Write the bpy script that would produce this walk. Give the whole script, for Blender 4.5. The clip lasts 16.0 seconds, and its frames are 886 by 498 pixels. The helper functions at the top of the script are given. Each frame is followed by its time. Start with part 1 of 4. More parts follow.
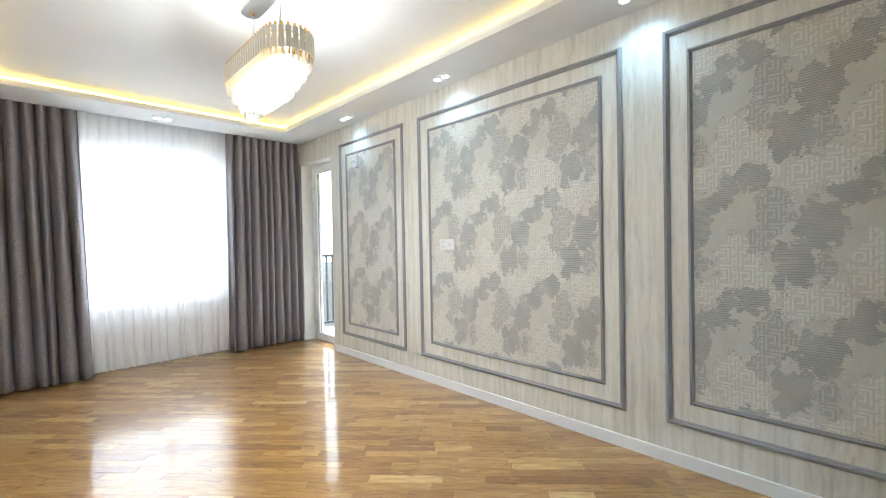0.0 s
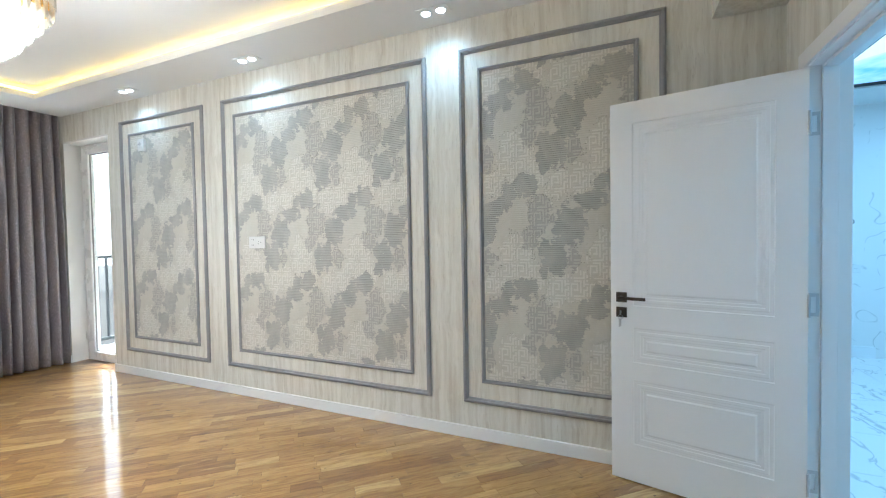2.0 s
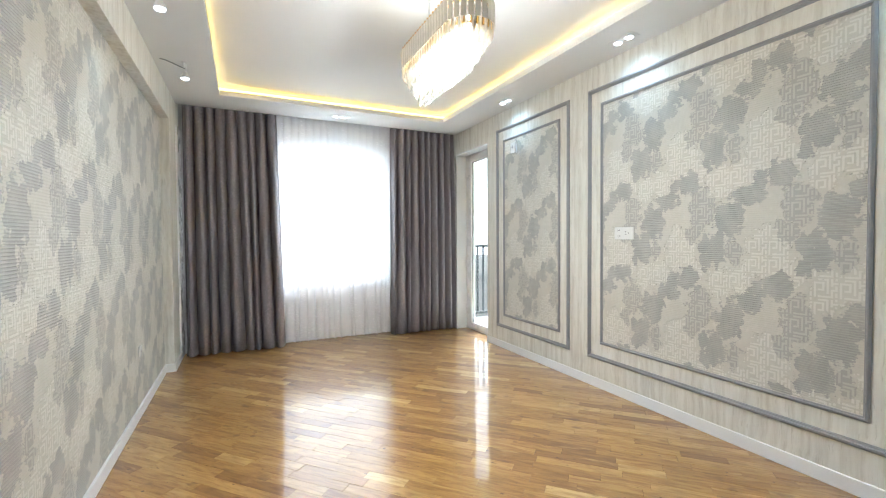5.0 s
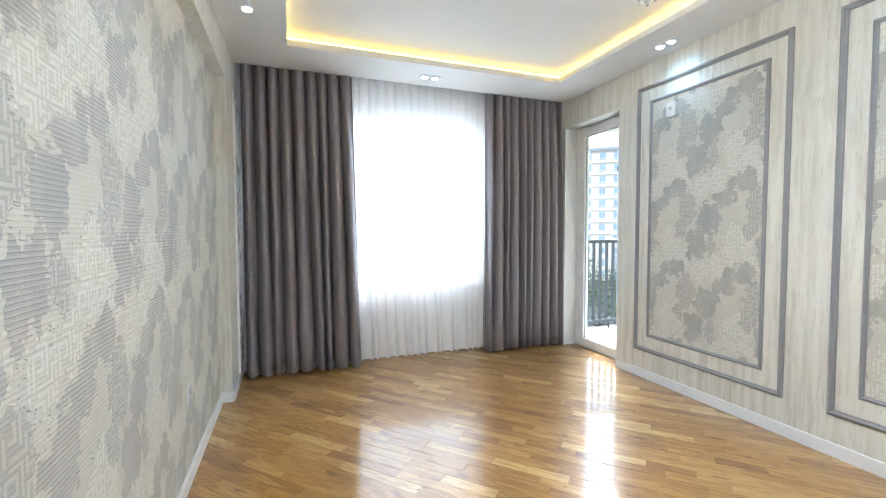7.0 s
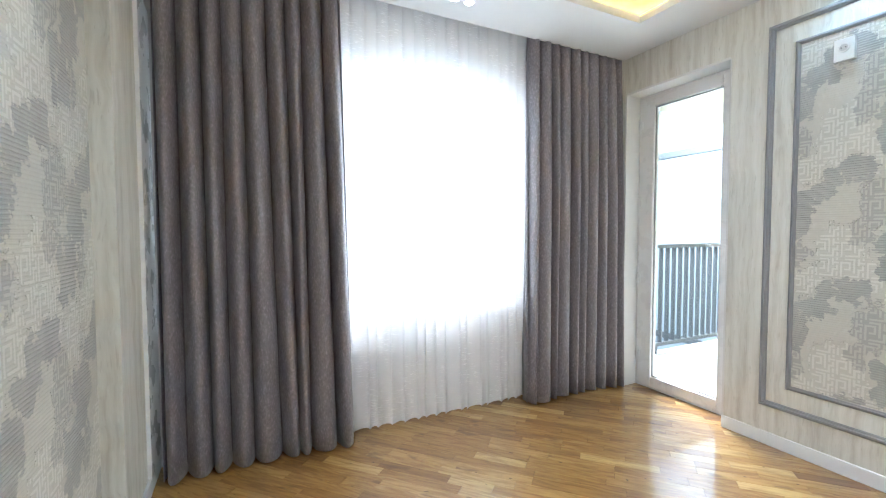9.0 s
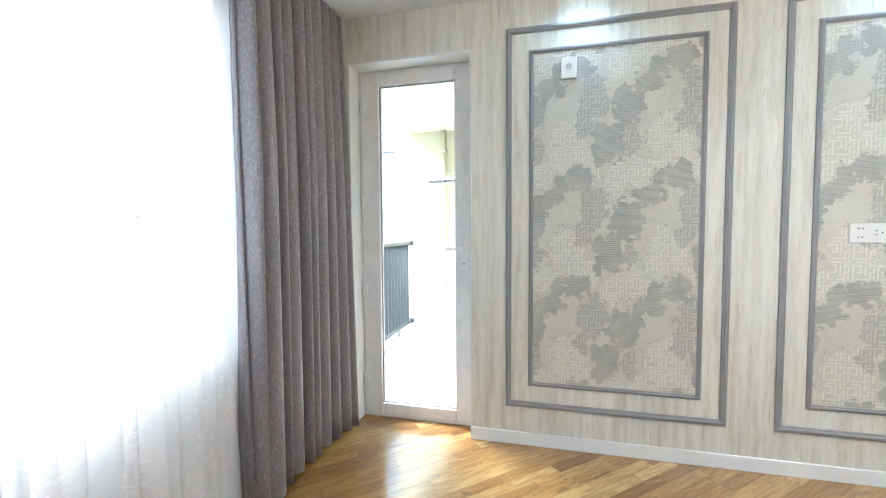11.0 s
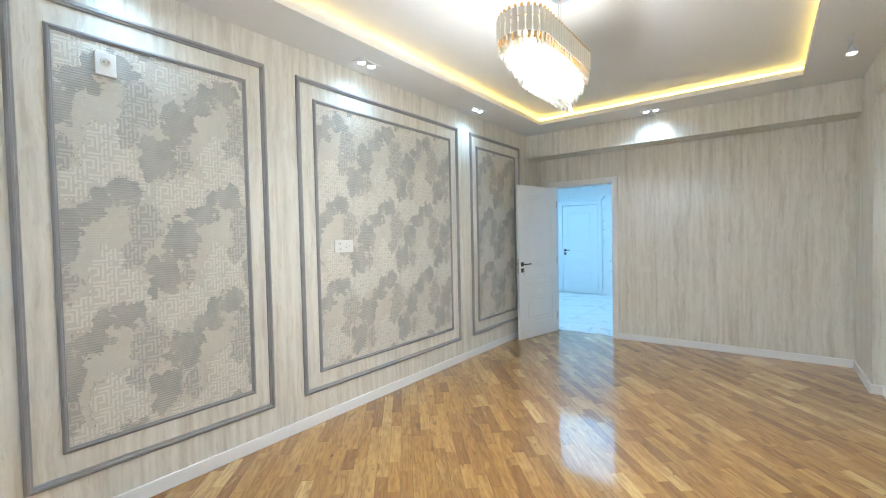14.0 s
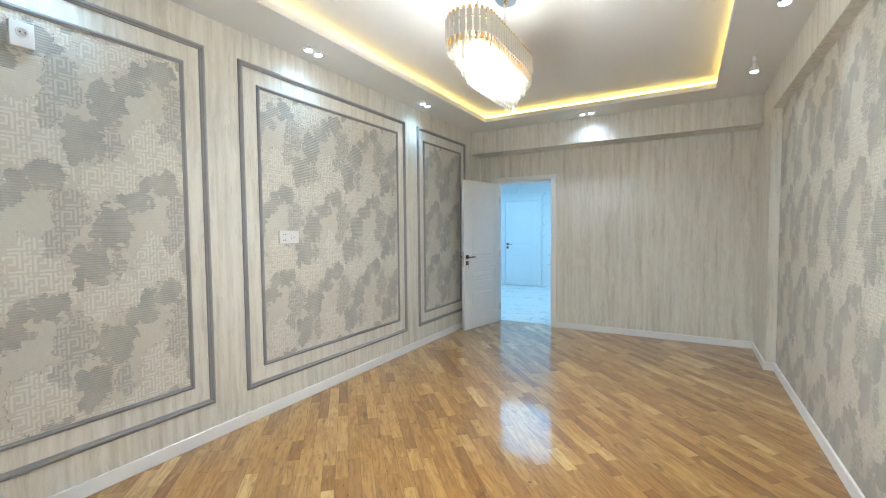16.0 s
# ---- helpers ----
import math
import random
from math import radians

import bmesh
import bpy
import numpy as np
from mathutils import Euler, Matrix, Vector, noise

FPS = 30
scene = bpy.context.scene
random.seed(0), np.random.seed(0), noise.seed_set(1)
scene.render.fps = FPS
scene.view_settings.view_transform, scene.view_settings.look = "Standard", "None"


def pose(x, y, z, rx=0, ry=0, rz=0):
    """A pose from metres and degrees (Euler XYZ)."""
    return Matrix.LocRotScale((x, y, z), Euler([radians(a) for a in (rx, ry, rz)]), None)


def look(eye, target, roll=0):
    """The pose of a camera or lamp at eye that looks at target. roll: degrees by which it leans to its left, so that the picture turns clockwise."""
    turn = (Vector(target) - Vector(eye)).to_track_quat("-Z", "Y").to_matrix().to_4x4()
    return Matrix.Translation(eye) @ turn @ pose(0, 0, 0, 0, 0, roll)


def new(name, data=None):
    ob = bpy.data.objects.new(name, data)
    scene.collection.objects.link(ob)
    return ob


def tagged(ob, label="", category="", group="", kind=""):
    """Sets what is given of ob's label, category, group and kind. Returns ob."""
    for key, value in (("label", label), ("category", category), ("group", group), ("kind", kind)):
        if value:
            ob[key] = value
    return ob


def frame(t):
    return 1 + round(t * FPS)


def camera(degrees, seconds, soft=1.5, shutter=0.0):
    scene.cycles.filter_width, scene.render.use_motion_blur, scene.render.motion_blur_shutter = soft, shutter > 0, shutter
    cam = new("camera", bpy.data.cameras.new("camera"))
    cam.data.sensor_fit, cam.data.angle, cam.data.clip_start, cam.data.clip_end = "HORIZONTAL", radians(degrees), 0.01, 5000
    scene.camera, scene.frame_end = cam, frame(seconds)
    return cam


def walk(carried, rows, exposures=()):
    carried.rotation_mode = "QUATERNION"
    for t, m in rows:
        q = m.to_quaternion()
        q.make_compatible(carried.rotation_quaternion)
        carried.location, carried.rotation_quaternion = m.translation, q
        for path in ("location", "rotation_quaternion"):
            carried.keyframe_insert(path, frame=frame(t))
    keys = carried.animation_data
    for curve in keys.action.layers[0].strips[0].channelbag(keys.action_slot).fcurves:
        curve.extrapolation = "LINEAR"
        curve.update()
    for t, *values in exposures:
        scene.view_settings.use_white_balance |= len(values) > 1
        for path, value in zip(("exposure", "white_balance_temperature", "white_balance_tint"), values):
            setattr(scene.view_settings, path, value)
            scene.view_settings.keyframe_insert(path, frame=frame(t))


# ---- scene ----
cam = camera(93.3, 16.0, soft=1.2)

PATH = [
    (0, (1.128, 0.852, 1.337), (2.521, 2.286, 1.304), -1.1),
    (0.5, (1.142, 0.798, 1.341), (2.687, 2.068, 1.3), -1.3),
    (1, (1.17, 0.762, 1.338), (2.853, 1.841, 1.292), -1.3),
    (1.5, (1.205, 0.729, 1.326), (2.985, 1.639, 1.276), -1.1),
    (2, (1.228, 0.716, 1.327), (3.057, 1.523, 1.273), -1.0),
    (2.5, (1.221, 0.742, 1.322), (3.064, 1.518, 1.27), -0.7),
    (3, (1.211, 0.776, 1.324), (2.997, 1.675, 1.272), -0.4),
    (3.5, (1.196, 0.803, 1.318), (2.792, 2.007, 1.268), -0.4),
    (4, (1.157, 0.857, 1.317), (2.496, 2.342, 1.263), -0.6),
    (4.5, (1.103, 0.995, 1.305), (2.184, 2.677, 1.253), -0.5),
    (5, (1.078, 1.174, 1.289), (1.94, 2.977, 1.235), -0.4),
    (5.2, (1.08, 1.248, 1.28), (1.868, 3.086, 1.226), -0.3),
    (7.3, (0.867, 2.641, 1.306), (1.541, 4.522, 1.218), -0.1),
    (7.5, (0.864, 2.759, 1.299), (1.525, 4.645, 1.22), -0.1),
    (8, (0.869, 3.108, 1.31), (1.511, 5.001, 1.232), -0.2),
    (8.2, (0.866, 3.268, 1.311), (1.511, 5.159, 1.232), -0.2),
    (10.3, (1.07, 4.782, 1.336), (2.732, 5.89, 1.246), -0.3),
    (10.5, (1.11, 4.882, 1.338), (2.881, 5.806, 1.245), -0.4),
    (11, (1.204, 5.114, 1.357), (3.14, 5.604, 1.254), -0.4),
    (11.5, (1.261, 5.321, 1.369), (3.256, 5.415, 1.26), -0.6),
    (12, (1.346, 5.446, 1.354), (3.322, 5.157, 1.253), -0.7),
    (12.5, (1.383, 5.556, 1.378), (3.277, 4.92, 1.282), -0.8),
    (13, (1.343, 5.691, 1.387), (3.077, 4.697, 1.305), -0.8),
    (13.5, (1.27, 5.692, 1.382), (2.74, 4.337, 1.318), -1.1),
    (14, (1.16, 5.67, 1.374), (2.379, 4.086, 1.315), -1.2),
    (14.5, (1.101, 5.684, 1.365), (2.1, 3.953, 1.301), -1.1),
    (15, (1.097, 5.717, 1.365), (1.911, 3.892, 1.291), -0.9),
    (15.5, (1.108, 5.733, 1.368), (1.887, 3.892, 1.283), -0.5),
    (16, (1.134, 5.74, 1.362), (2.135, 4.011, 1.27), -0.5),
]
walk(cam, [(t, look(eye, at, roll)) for t, eye, at, roll in PATH], [(0.0, 0.40, 5800, 6), (2.5, 0.43, 5650, 6), (5.0, 0.33, 5850, 6), (7.5, 0.36, 5600, 6), (11.5, 0.37, 5700, 6), (14.0, 0.36, 5850, 6), (15.0, 0.27, 5900, 6), (16.0, 0.27, 5950, 6)])

# ---- world, sun and lamps ----
world = bpy.data.worlds.new("sky")
scene.world = world
world.use_nodes = True
wn = world.node_tree.nodes
sky = wn.new("ShaderNodeTexSky")
sky.sky_type = "NISHITA"
sky.sun_disc = False
sky.sun_elevation = radians(50)
sky.sun_rotation = radians(200)
sky.air_density, sky.dust_density = 1.0, 2.0
world.node_tree.links.new(sky.outputs[0], wn["Background"].inputs[0])
wn["Background"].inputs[1].default_value = 0.15


def lamp(name, kind, energy, color, m, size=0.1, **more):
    data = bpy.data.lights.new(name, kind)
    data.energy, data.color = energy, color
    if kind == "AREA":
        data.shape = "RECTANGLE"
        data.size, data.size_y = more.get("sx", size), more.get("sy", size)
        data.spread = radians(more.get("spread", 180))
    elif kind == "SUN":
        data.angle = radians(more.get("angle", 0.5))
    else:
        data.shadow_soft_size = size
        if kind == "SPOT":
            data.spot_size, data.spot_blend = radians(more.get("cone", 90)), more.get("blend", 0.6)
    ob = new(name, data)
    ob.matrix_world = m
    return ob


# sun high over the far side of the house, hidden from the room by its own walls
lamp("sun", "SUN", 5.0, (1.0, 0.95, 0.88), look((0, 0, 0), (math.sin(radians(200)), -math.cos(radians(200)), -1.2)), angle=0.53)
# sky light in the window opening
lamp("window_light", "AREA", 56, (0.93, 0.97, 1.0), look((1.93, 6.80, 1.58), (1.93, 0, 1.2)), sx=1.75, sy=1.6)
# unseen lamp added outside, above the loggia, to brighten it in the sky's stead
lamp("loggia_sky_light", "AREA", 1250, (0.97, 0.98, 1.0), look((5.2, 8.0, 3.9), (5.2, 5.9, 0.4)), sx=2.6, sy=1.0)
# hallway ceiling light, cool white
lamp("hall_light", "AREA", 54, (0.33, 0.70, 1.0), look((4.25, -2.0, 2.55), (4.25, -2.0, 0)), sx=4.0, sy=2.2)

# ---- materials ----
MATS = {}


class Tree:
    """Small helper to wire shader nodes."""

    def __init__(self, name):
        self.mat = bpy.data.materials.new(name)
        self.mat.use_nodes = True
        self.t = self.mat.node_tree
        self.b = self.t.nodes["Principled BSDF"]
        self.out = self.t.nodes["Material Output"]

    def node(self, kind, **props):
        n = self.t.nodes.new(kind)
        for k, v in props.items():
            if k == "operation":
                n.operation = v
            elif k == "dims":
                n.noise_dimensions = v
        return n

    def put(self, socket, value):
        if hasattr(value, "is_output"):
            self.t.links.new(value, socket)
        else:
            socket.default_value = value

    def math(self, op, a, b=0.0, c=0.0):
        n = self.node("ShaderNodeMath", operation=op)
        for s, v in zip(n.inputs, (a, b, c)):
            self.put(s, v)
        return n.outputs[0]

    def pos(self):
        return self.node("ShaderNodeNewGeometry").outputs["Position"]

    def xyz(self, v):
        n = self.node("ShaderNodeSeparateXYZ")
        self.put(n.inputs[0], v)
        return n.outputs

    def vec(self, x, y, z):
        n = self.node("ShaderNodeCombineXYZ")
        for s, v in zip(n.inputs, (x, y, z)):
            self.put(s, v)
        return n.outputs[0]

    def noise(self, v, scale=1.0, detail=3.0, rough=0.5, w=None):
        n = self.node("ShaderNodeTexNoise", dims="4D" if w is not None else "3D")
        self.put(n.inputs["Vector"], v)
        if w is not None:
            self.put(n.inputs["W"], w)
        n.inputs["Scale"].default_value, n.inputs["Detail"].default_value = scale, detail
        n.inputs["Roughness"].default_value = rough
        return n.outputs["Fac"]

    def ramp(self, fac, *stops):
        n = self.node("ShaderNodeValToRGB")
        self.put(n.inputs[0], fac)
        el = n.color_ramp.elements
        while len(el) < len(stops):
            el.new(0.5)
        for e, (p, c) in zip(el, stops):
            e.position = p
            e.color = (*c, 1) if not isinstance(c, float) else (c, c, c, 1)
        return n.outputs[0]

    def mix(self, fac, a, b, blend="MIX"):
        n = self.node("ShaderNodeMix")
        n.data_type, n.blend_type = "RGBA", blend
        self.put(n.inputs[0], fac)
        for s, v in ((n.inputs[6], a), (n.inputs[7], b)):
            self.put(s, (*v, 1) if isinstance(v, tuple) else v)
        return n.outputs[2]

    def smooth(self, v, a, b):
        n = self.node("ShaderNodeMapRange")
        n.interpolation_type = "SMOOTHSTEP"
        self.put(n.inputs[0], v)
        n.inputs[1].default_value, n.inputs[2].default_value = a, b
        return n.outputs[0]

    def bump(self, height, strength=0.3, dist=0.01):
        n = self.node("ShaderNodeBump")
        n.inputs["Strength"].default_value, n.inputs["Distance"].default_value = strength, dist
        self.put(n.inputs["Height"], height)
        self.t.links.new(n.outputs[0], self.b.inputs["Normal"])

    def done(self, color=None, rough=0.5, metal=0.0, spec=0.5):
        if color is not None:
            self.put(self.b.inputs["Base Color"], (*color, 1) if isinstance(color, tuple) else color)
        self.put(self.b.inputs["Roughness"], rough)
        self.put(self.b.inputs["Metallic"], metal)
        self.put(self.b.inputs["Specular IOR Level"], spec)
        return self.mat


def painted(name, color, rough=0.45, vary=0.05, metal=0.0, scale=3.0, bump=0.05):
    t = Tree(name)
    p = t.pos()
    n = t.noise(p, scale, 4)
    lo = tuple(max(0, c * (1 - vary)) for c in color)
    hi = tuple(min(1, c * (1 + vary)) for c in color)
    c = t.mix(n, lo, hi)
    fine = t.noise(p, 160, 2)
    t.bump(fine, bump, 0.002)
    r = t.smooth(t.noise(p, 9, 3), -0.6, 1.6)
    return t.done(c, t.math("MULTIPLY_ADD", r, 0.2, rough - 0.1), metal)


def streak_paper():
    """Cream wallpaper with vertical travertine-like streaks."""
    t = Tree("streaked wallpaper")
    x, y, z = t.xyz(t.pos())
    wob = t.noise(t.vec(t.math("MULTIPLY", x, 3), t.math("MULTIPLY", y, 3), t.math("MULTIPLY", z, 5.0)), 1, 4)
    wx = t.math("MULTIPLY_ADD", wob, 0.05, x)
    wy = t.math("MULTIPLY_ADD", wob, 0.05, y)
    broad = t.noise(t.vec(t.math("MULTIPLY", wx, 30), t.math("MULTIPLY", wy, 30), t.math("MULTIPLY", z, 1.7)), 1, 4, 0.6)
    wide = t.noise(t.vec(t.math("MULTIPLY", wx, 15), t.math("MULTIPLY", wy, 15), t.math("MULTIPLY", z, 1.3)), 1, 5, 0.62)
    broad = t.math("ADD", t.math("MULTIPLY", broad, 0.62), t.math("MULTIPLY", wide, 0.38))
    thin = t.noise(t.vec(t.math("MULTIPLY", wx, 95), t.math("MULTIPLY", wy, 95), t.math("MULTIPLY", z, 8)), 1, 3)
    c = t.ramp(broad, (0.34, (0.57, 0.535, 0.47)), (0.45, (0.66, 0.64, 0.575)), (0.56, (0.735, 0.72, 0.66)), (0.72, (0.79, 0.78, 0.73)))
    veins = t.smooth(thin, 0.40, 0.28)
    c = t.mix(t.math("MULTIPLY", veins, 0.45), c, (0.47, 0.44, 0.38))
    light = t.smooth(thin, 0.58, 0.72)
    c = t.mix(t.math("MULTIPLY", light, 0.3), c, (0.82, 0.81, 0.77))
    t.bump(t.math("ADD", t.math("MULTIPLY", thin, 0.6), t.noise(t.pos(), 240, 2)), 0.16, 0.003)
    return t.done(c, 0.52)


CLOUDS = (  # grey print: across, up, half width, half height, in metres round the largest blob
    (0.0, 0.0, 0.085, 0.12), (0.04, 0.03, 0.055, 0.075), (-0.075, -0.185, 0.062, 0.11), (-0.14, -0.265, 0.036, 0.06),
    (-0.15, -0.15, 0.032, 0.07), (0.115, 0.14, 0.090, 0.055), (0.165, 0.22, 0.045, 0.06), (0.275, 0.25, 0.070, 0.075))
MESHED = ((0.03, -0.21, 0.036, 0.075), (0.36, 0.07, 0.072, 0.12), (0.30, -0.08, 0.042, 0.065))
KEYED = ((0.215, -0.20, 0.115, 0.16), (0.07, -0.36, 0.075, 0.085), (-0.055, -0.40, 0.075, 0.105), (0.33, -0.33, 0.06, 0.09))


def fret_paper(name, phase, side):
    """Heavy relief wallpaper: cream ground, grey ribbed clouds, raised key fret in patches; repeats every 0.535 by 0.64 m.
    phase: where the largest blob lies along the wall; side: -1 where the paper runs towards -y, 1 towards +y."""
    t = Tree(name)
    _, y, z = t.xyz(t.pos())
    pw, ph, z0, tau = 0.535, 0.64, 1.39, 2 * math.pi
    u = t.math("MULTIPLY_ADD", y, side, -side * phase)
    warp = [t.noise(t.vec(k, t.math("MULTIPLY", u, 13), t.math("MULTIPLY", z, 13)), 1, 3, 0.6) for k in (11.0, 27.0)]
    wu = t.math("ADD", u, t.math("MULTIPLY_ADD", warp[0], 0.15, -0.075))
    wz = t.math("ADD", z, t.math("MULTIPLY_ADD", warp[1], 0.15, -0.075))

    def blobs(shapes):
        best = None
        for h, v, rh, rv in shapes:
            a = t.math("FRACT", t.math("MULTIPLY_ADD", wu, 1 / pw, 0.5 - h / pw + 20))
            a = t.math("MULTIPLY_ADD", a, pw / rh, -0.5 * pw / rh)
            b = t.math("FRACT", t.math("MULTIPLY_ADD", wz, 1 / ph, 0.5 - (v + z0) / ph + 20))
            b = t.math("MULTIPLY_ADD", b, ph / rv, -0.5 * ph / rv)
            d = t.math("MULTIPLY_ADD", a, a, t.math("MULTIPLY", b, b))
            best = d if best is None else t.math("MINIMUM", best, d)
        return best

    teeth = t.noise(t.vec(0.0, t.math("MULTIPLY", y, 22), t.math("MULTIPLY", z, 130)), 1, 2)
    lumps = t.noise(t.vec(5.0, t.math("MULTIPLY", u, 21), t.math("MULTIPLY", z, 19)), 1, 3, 0.6)
    fray = t.math("ADD", t.math("MULTIPLY_ADD", teeth, 1.5, -0.75), t.math("MULTIPLY_ADD", lumps, 2.6, -1.3))
    cloud = t.smooth(t.math("ADD", blobs(CLOUDS), fray), 1.10, 0.94)
    mesh = t.math("MULTIPLY", t.smooth(t.math("ADD", blobs(MESHED), fray), 1.35, 1.10), t.math("SUBTRACT", 1.0, cloud))
    patch = t.smooth(t.math("MULTIPLY_ADD", fray, 0.6, blobs(KEYED)), 1.15, 1.0)
    # key fret on a cell of a fifth of the repeat
    ku = t.math("FRACT", t.math("MULTIPLY_ADD", u, 5 / pw, 100.0))
    kv = t.math("FRACT", t.math("MULTIPLY_ADD", z, 6 / ph, 0.0))
    key = None
    for x0, y0, x1, y1 in ((0, 0, 0, 4), (0, 4, 2, 4), (2, 2, 2, 4), (1, 2, 2, 2), (1, 0, 4, 0), (4, 0, 4, 2), (4, 2, 5, 2), (5, 2, 5, 3),
                           (3, 1.2, 3, 5), (1, 5, 3, 5), (4, 3.4, 4, 5), (4, 4, 5.2, 4), (5, 5, 5, 5.4), (5, 0.2, 5, 1)):
        half = 0.27
        bar = t.math("MULTIPLY", t.math("COMPARE", ku, (x0 + x1 + 1) / 12, ((x1 - x0) / 2 + half) / 6), t.math("COMPARE", kv, (y0 + y1 + 1) / 12, ((y1 - y0) / 2 + half) / 6))
        key = bar if key is None else t.math("MAXIMUM", key, bar)
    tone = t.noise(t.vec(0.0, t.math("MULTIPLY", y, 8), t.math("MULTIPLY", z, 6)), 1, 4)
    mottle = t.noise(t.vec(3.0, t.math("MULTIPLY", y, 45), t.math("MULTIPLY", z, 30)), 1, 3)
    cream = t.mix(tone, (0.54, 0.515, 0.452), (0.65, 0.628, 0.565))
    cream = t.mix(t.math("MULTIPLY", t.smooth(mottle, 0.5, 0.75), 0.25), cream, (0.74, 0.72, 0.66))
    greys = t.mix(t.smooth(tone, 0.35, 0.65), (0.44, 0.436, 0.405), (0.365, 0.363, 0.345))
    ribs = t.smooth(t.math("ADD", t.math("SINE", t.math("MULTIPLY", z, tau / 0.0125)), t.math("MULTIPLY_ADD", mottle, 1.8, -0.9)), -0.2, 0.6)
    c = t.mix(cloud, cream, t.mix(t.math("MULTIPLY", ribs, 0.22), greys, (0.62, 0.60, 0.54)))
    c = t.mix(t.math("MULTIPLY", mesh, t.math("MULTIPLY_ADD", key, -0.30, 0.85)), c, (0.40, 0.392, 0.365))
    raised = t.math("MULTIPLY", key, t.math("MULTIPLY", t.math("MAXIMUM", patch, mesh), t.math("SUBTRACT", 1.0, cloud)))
    # relief highlights put into the colour: raised key strokes turn paler
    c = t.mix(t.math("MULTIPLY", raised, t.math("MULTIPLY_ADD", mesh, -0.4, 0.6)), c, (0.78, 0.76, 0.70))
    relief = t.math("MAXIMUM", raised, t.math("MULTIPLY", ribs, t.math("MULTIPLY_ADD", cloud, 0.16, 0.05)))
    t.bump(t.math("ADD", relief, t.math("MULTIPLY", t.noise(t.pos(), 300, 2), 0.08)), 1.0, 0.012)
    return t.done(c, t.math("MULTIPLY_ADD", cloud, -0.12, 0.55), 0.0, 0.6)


def oak(island):
    """Lacquered oak parquet; each stave has its own tone and grain. island: for staves joined into one mesh."""
    t = Tree("oak parquet joined" if island else "oak parquet")
    if island:
        rnd = t.node("ShaderNodeNewGeometry").outputs["Random Per Island"]
    else:
        rnd = t.node("ShaderNodeObjectInfo").outputs["Random"]
    x, y, z = t.xyz(t.pos())
    ca, sa = math.sin(radians(43)), -math.cos(radians(43))
    along = t.math("ADD", t.math("MULTIPLY", x, ca), t.math("MULTIPLY", y, sa))
    across = t.math("ADD", t.math("MULTIPLY", x, -sa), t.math("MULTIPLY", y, ca))
    off = t.math("MULTIPLY", rnd, 57.0)
    wave = t.noise(t.vec(t.math("MULTIPLY", along, 4), t.math("MULTIPLY", across, 14), off), 1, 2)
    g = t.noise(t.vec(t.math("MULTIPLY", along, 7), t.math("MULTIPLY_ADD", wave, 3.0, t.math("MULTIPLY", across, 60)), off), 1, 4, 0.6)
    tone = t.ramp(rnd, (0.0, (0.27, 0.128, 0.036)), (0.2, (0.37, 0.195, 0.056)), (0.6, (0.45, 0.255, 0.08)), (0.9, (0.53, 0.325, 0.118)), (1.0, (0.66, 0.46, 0.21)))
    c = t.mix(t.smooth(g, 0.30, 0.62), (0.66, 0.55, 0.43), (1.06, 1.06, 1.06))
    c = t.mix(0.85, tone, c, "MULTIPLY")
    c = t.mix(1.0, c, (0.95, 0.95, 0.865), "MULTIPLY")
    knot = t.noise(t.vec(t.math("MULTIPLY", along, 5), t.math("MULTIPLY", across, 12), t.math("ADD", off, 11.0)), 1, 2)
    c = t.mix(t.math("MULTIPLY", t.smooth(knot, 0.62, 0.74), 0.6), c, (0.12, 0.052, 0.02))
    flame = t.noise(t.vec(t.math("MULTIPLY", along, 3.5), t.math("MULTIPLY_ADD", wave, 1.6, t.math("MULTIPLY", across, 16)), t.math("ADD", off, 31.0)), 1, 3, 0.6)
    c = t.mix(t.math("MULTIPLY", t.smooth(flame, 0.50, 0.70), 0.34), c, (0.235, 0.105, 0.030))
    c = t.mix(t.math("MULTIPLY", t.smooth(flame, 0.42, 0.28), 0.45), c, (0.60, 0.40, 0.165))
    spot = t.noise(t.vec(t.math("MULTIPLY", along, 22), t.math("MULTIPLY", across, 48), t.math("ADD", off, 5.0)), 1, 1)
    c = t.mix(t.math("MULTIPLY", t.smooth(spot, 0.74, 0.80), 0.85), c, (0.05, 0.022, 0.01))
    sheen = t.noise(t.pos(), 2.2, 3)
    t.bump(t.math("ADD", t.math("MULTIPLY", g, 0.25), t.noise(t.pos(), 5, 2)), 0.02, 0.01)
    t.b.inputs["Coat Weight"].default_value = 1.0
    t.b.inputs["Coat Roughness"].default_value = 0.075
    t.b.inputs["Coat IOR"].default_value = 1.65
    return t.done(c, t.math("MULTIPLY_ADD", sheen, 0.16, 0.24), 0.0, 0.4)


def velvet():
    t = Tree("taupe drape cloth")
    p = t.pos()
    x, y, z = t.xyz(p)
    crush = t.noise(t.vec(t.math("MULTIPLY", x, 105), t.math("MULTIPLY", y, 105), t.math("MULTIPLY", z, 48)), 1, 4, 0.65)
    c = t.ramp(crush, (0.32, (0.165, 0.142, 0.156)), (0.56, (0.232, 0.204, 0.220)), (0.76, (0.40, 0.362, 0.382)))
    t.b.inputs["Sheen Weight"].default_value = 0.25
    t.b.inputs["Sheen Roughness"].default_value = 0.22
    t.bump(t.math("ADD", crush, t.math("MULTIPLY", t.noise(p, 420, 2), 0.4)), 0.3, 0.004)
    return t.done(c, t.math("MULTIPLY_ADD", crush, -0.45, 0.62), 0.0, 1.0)


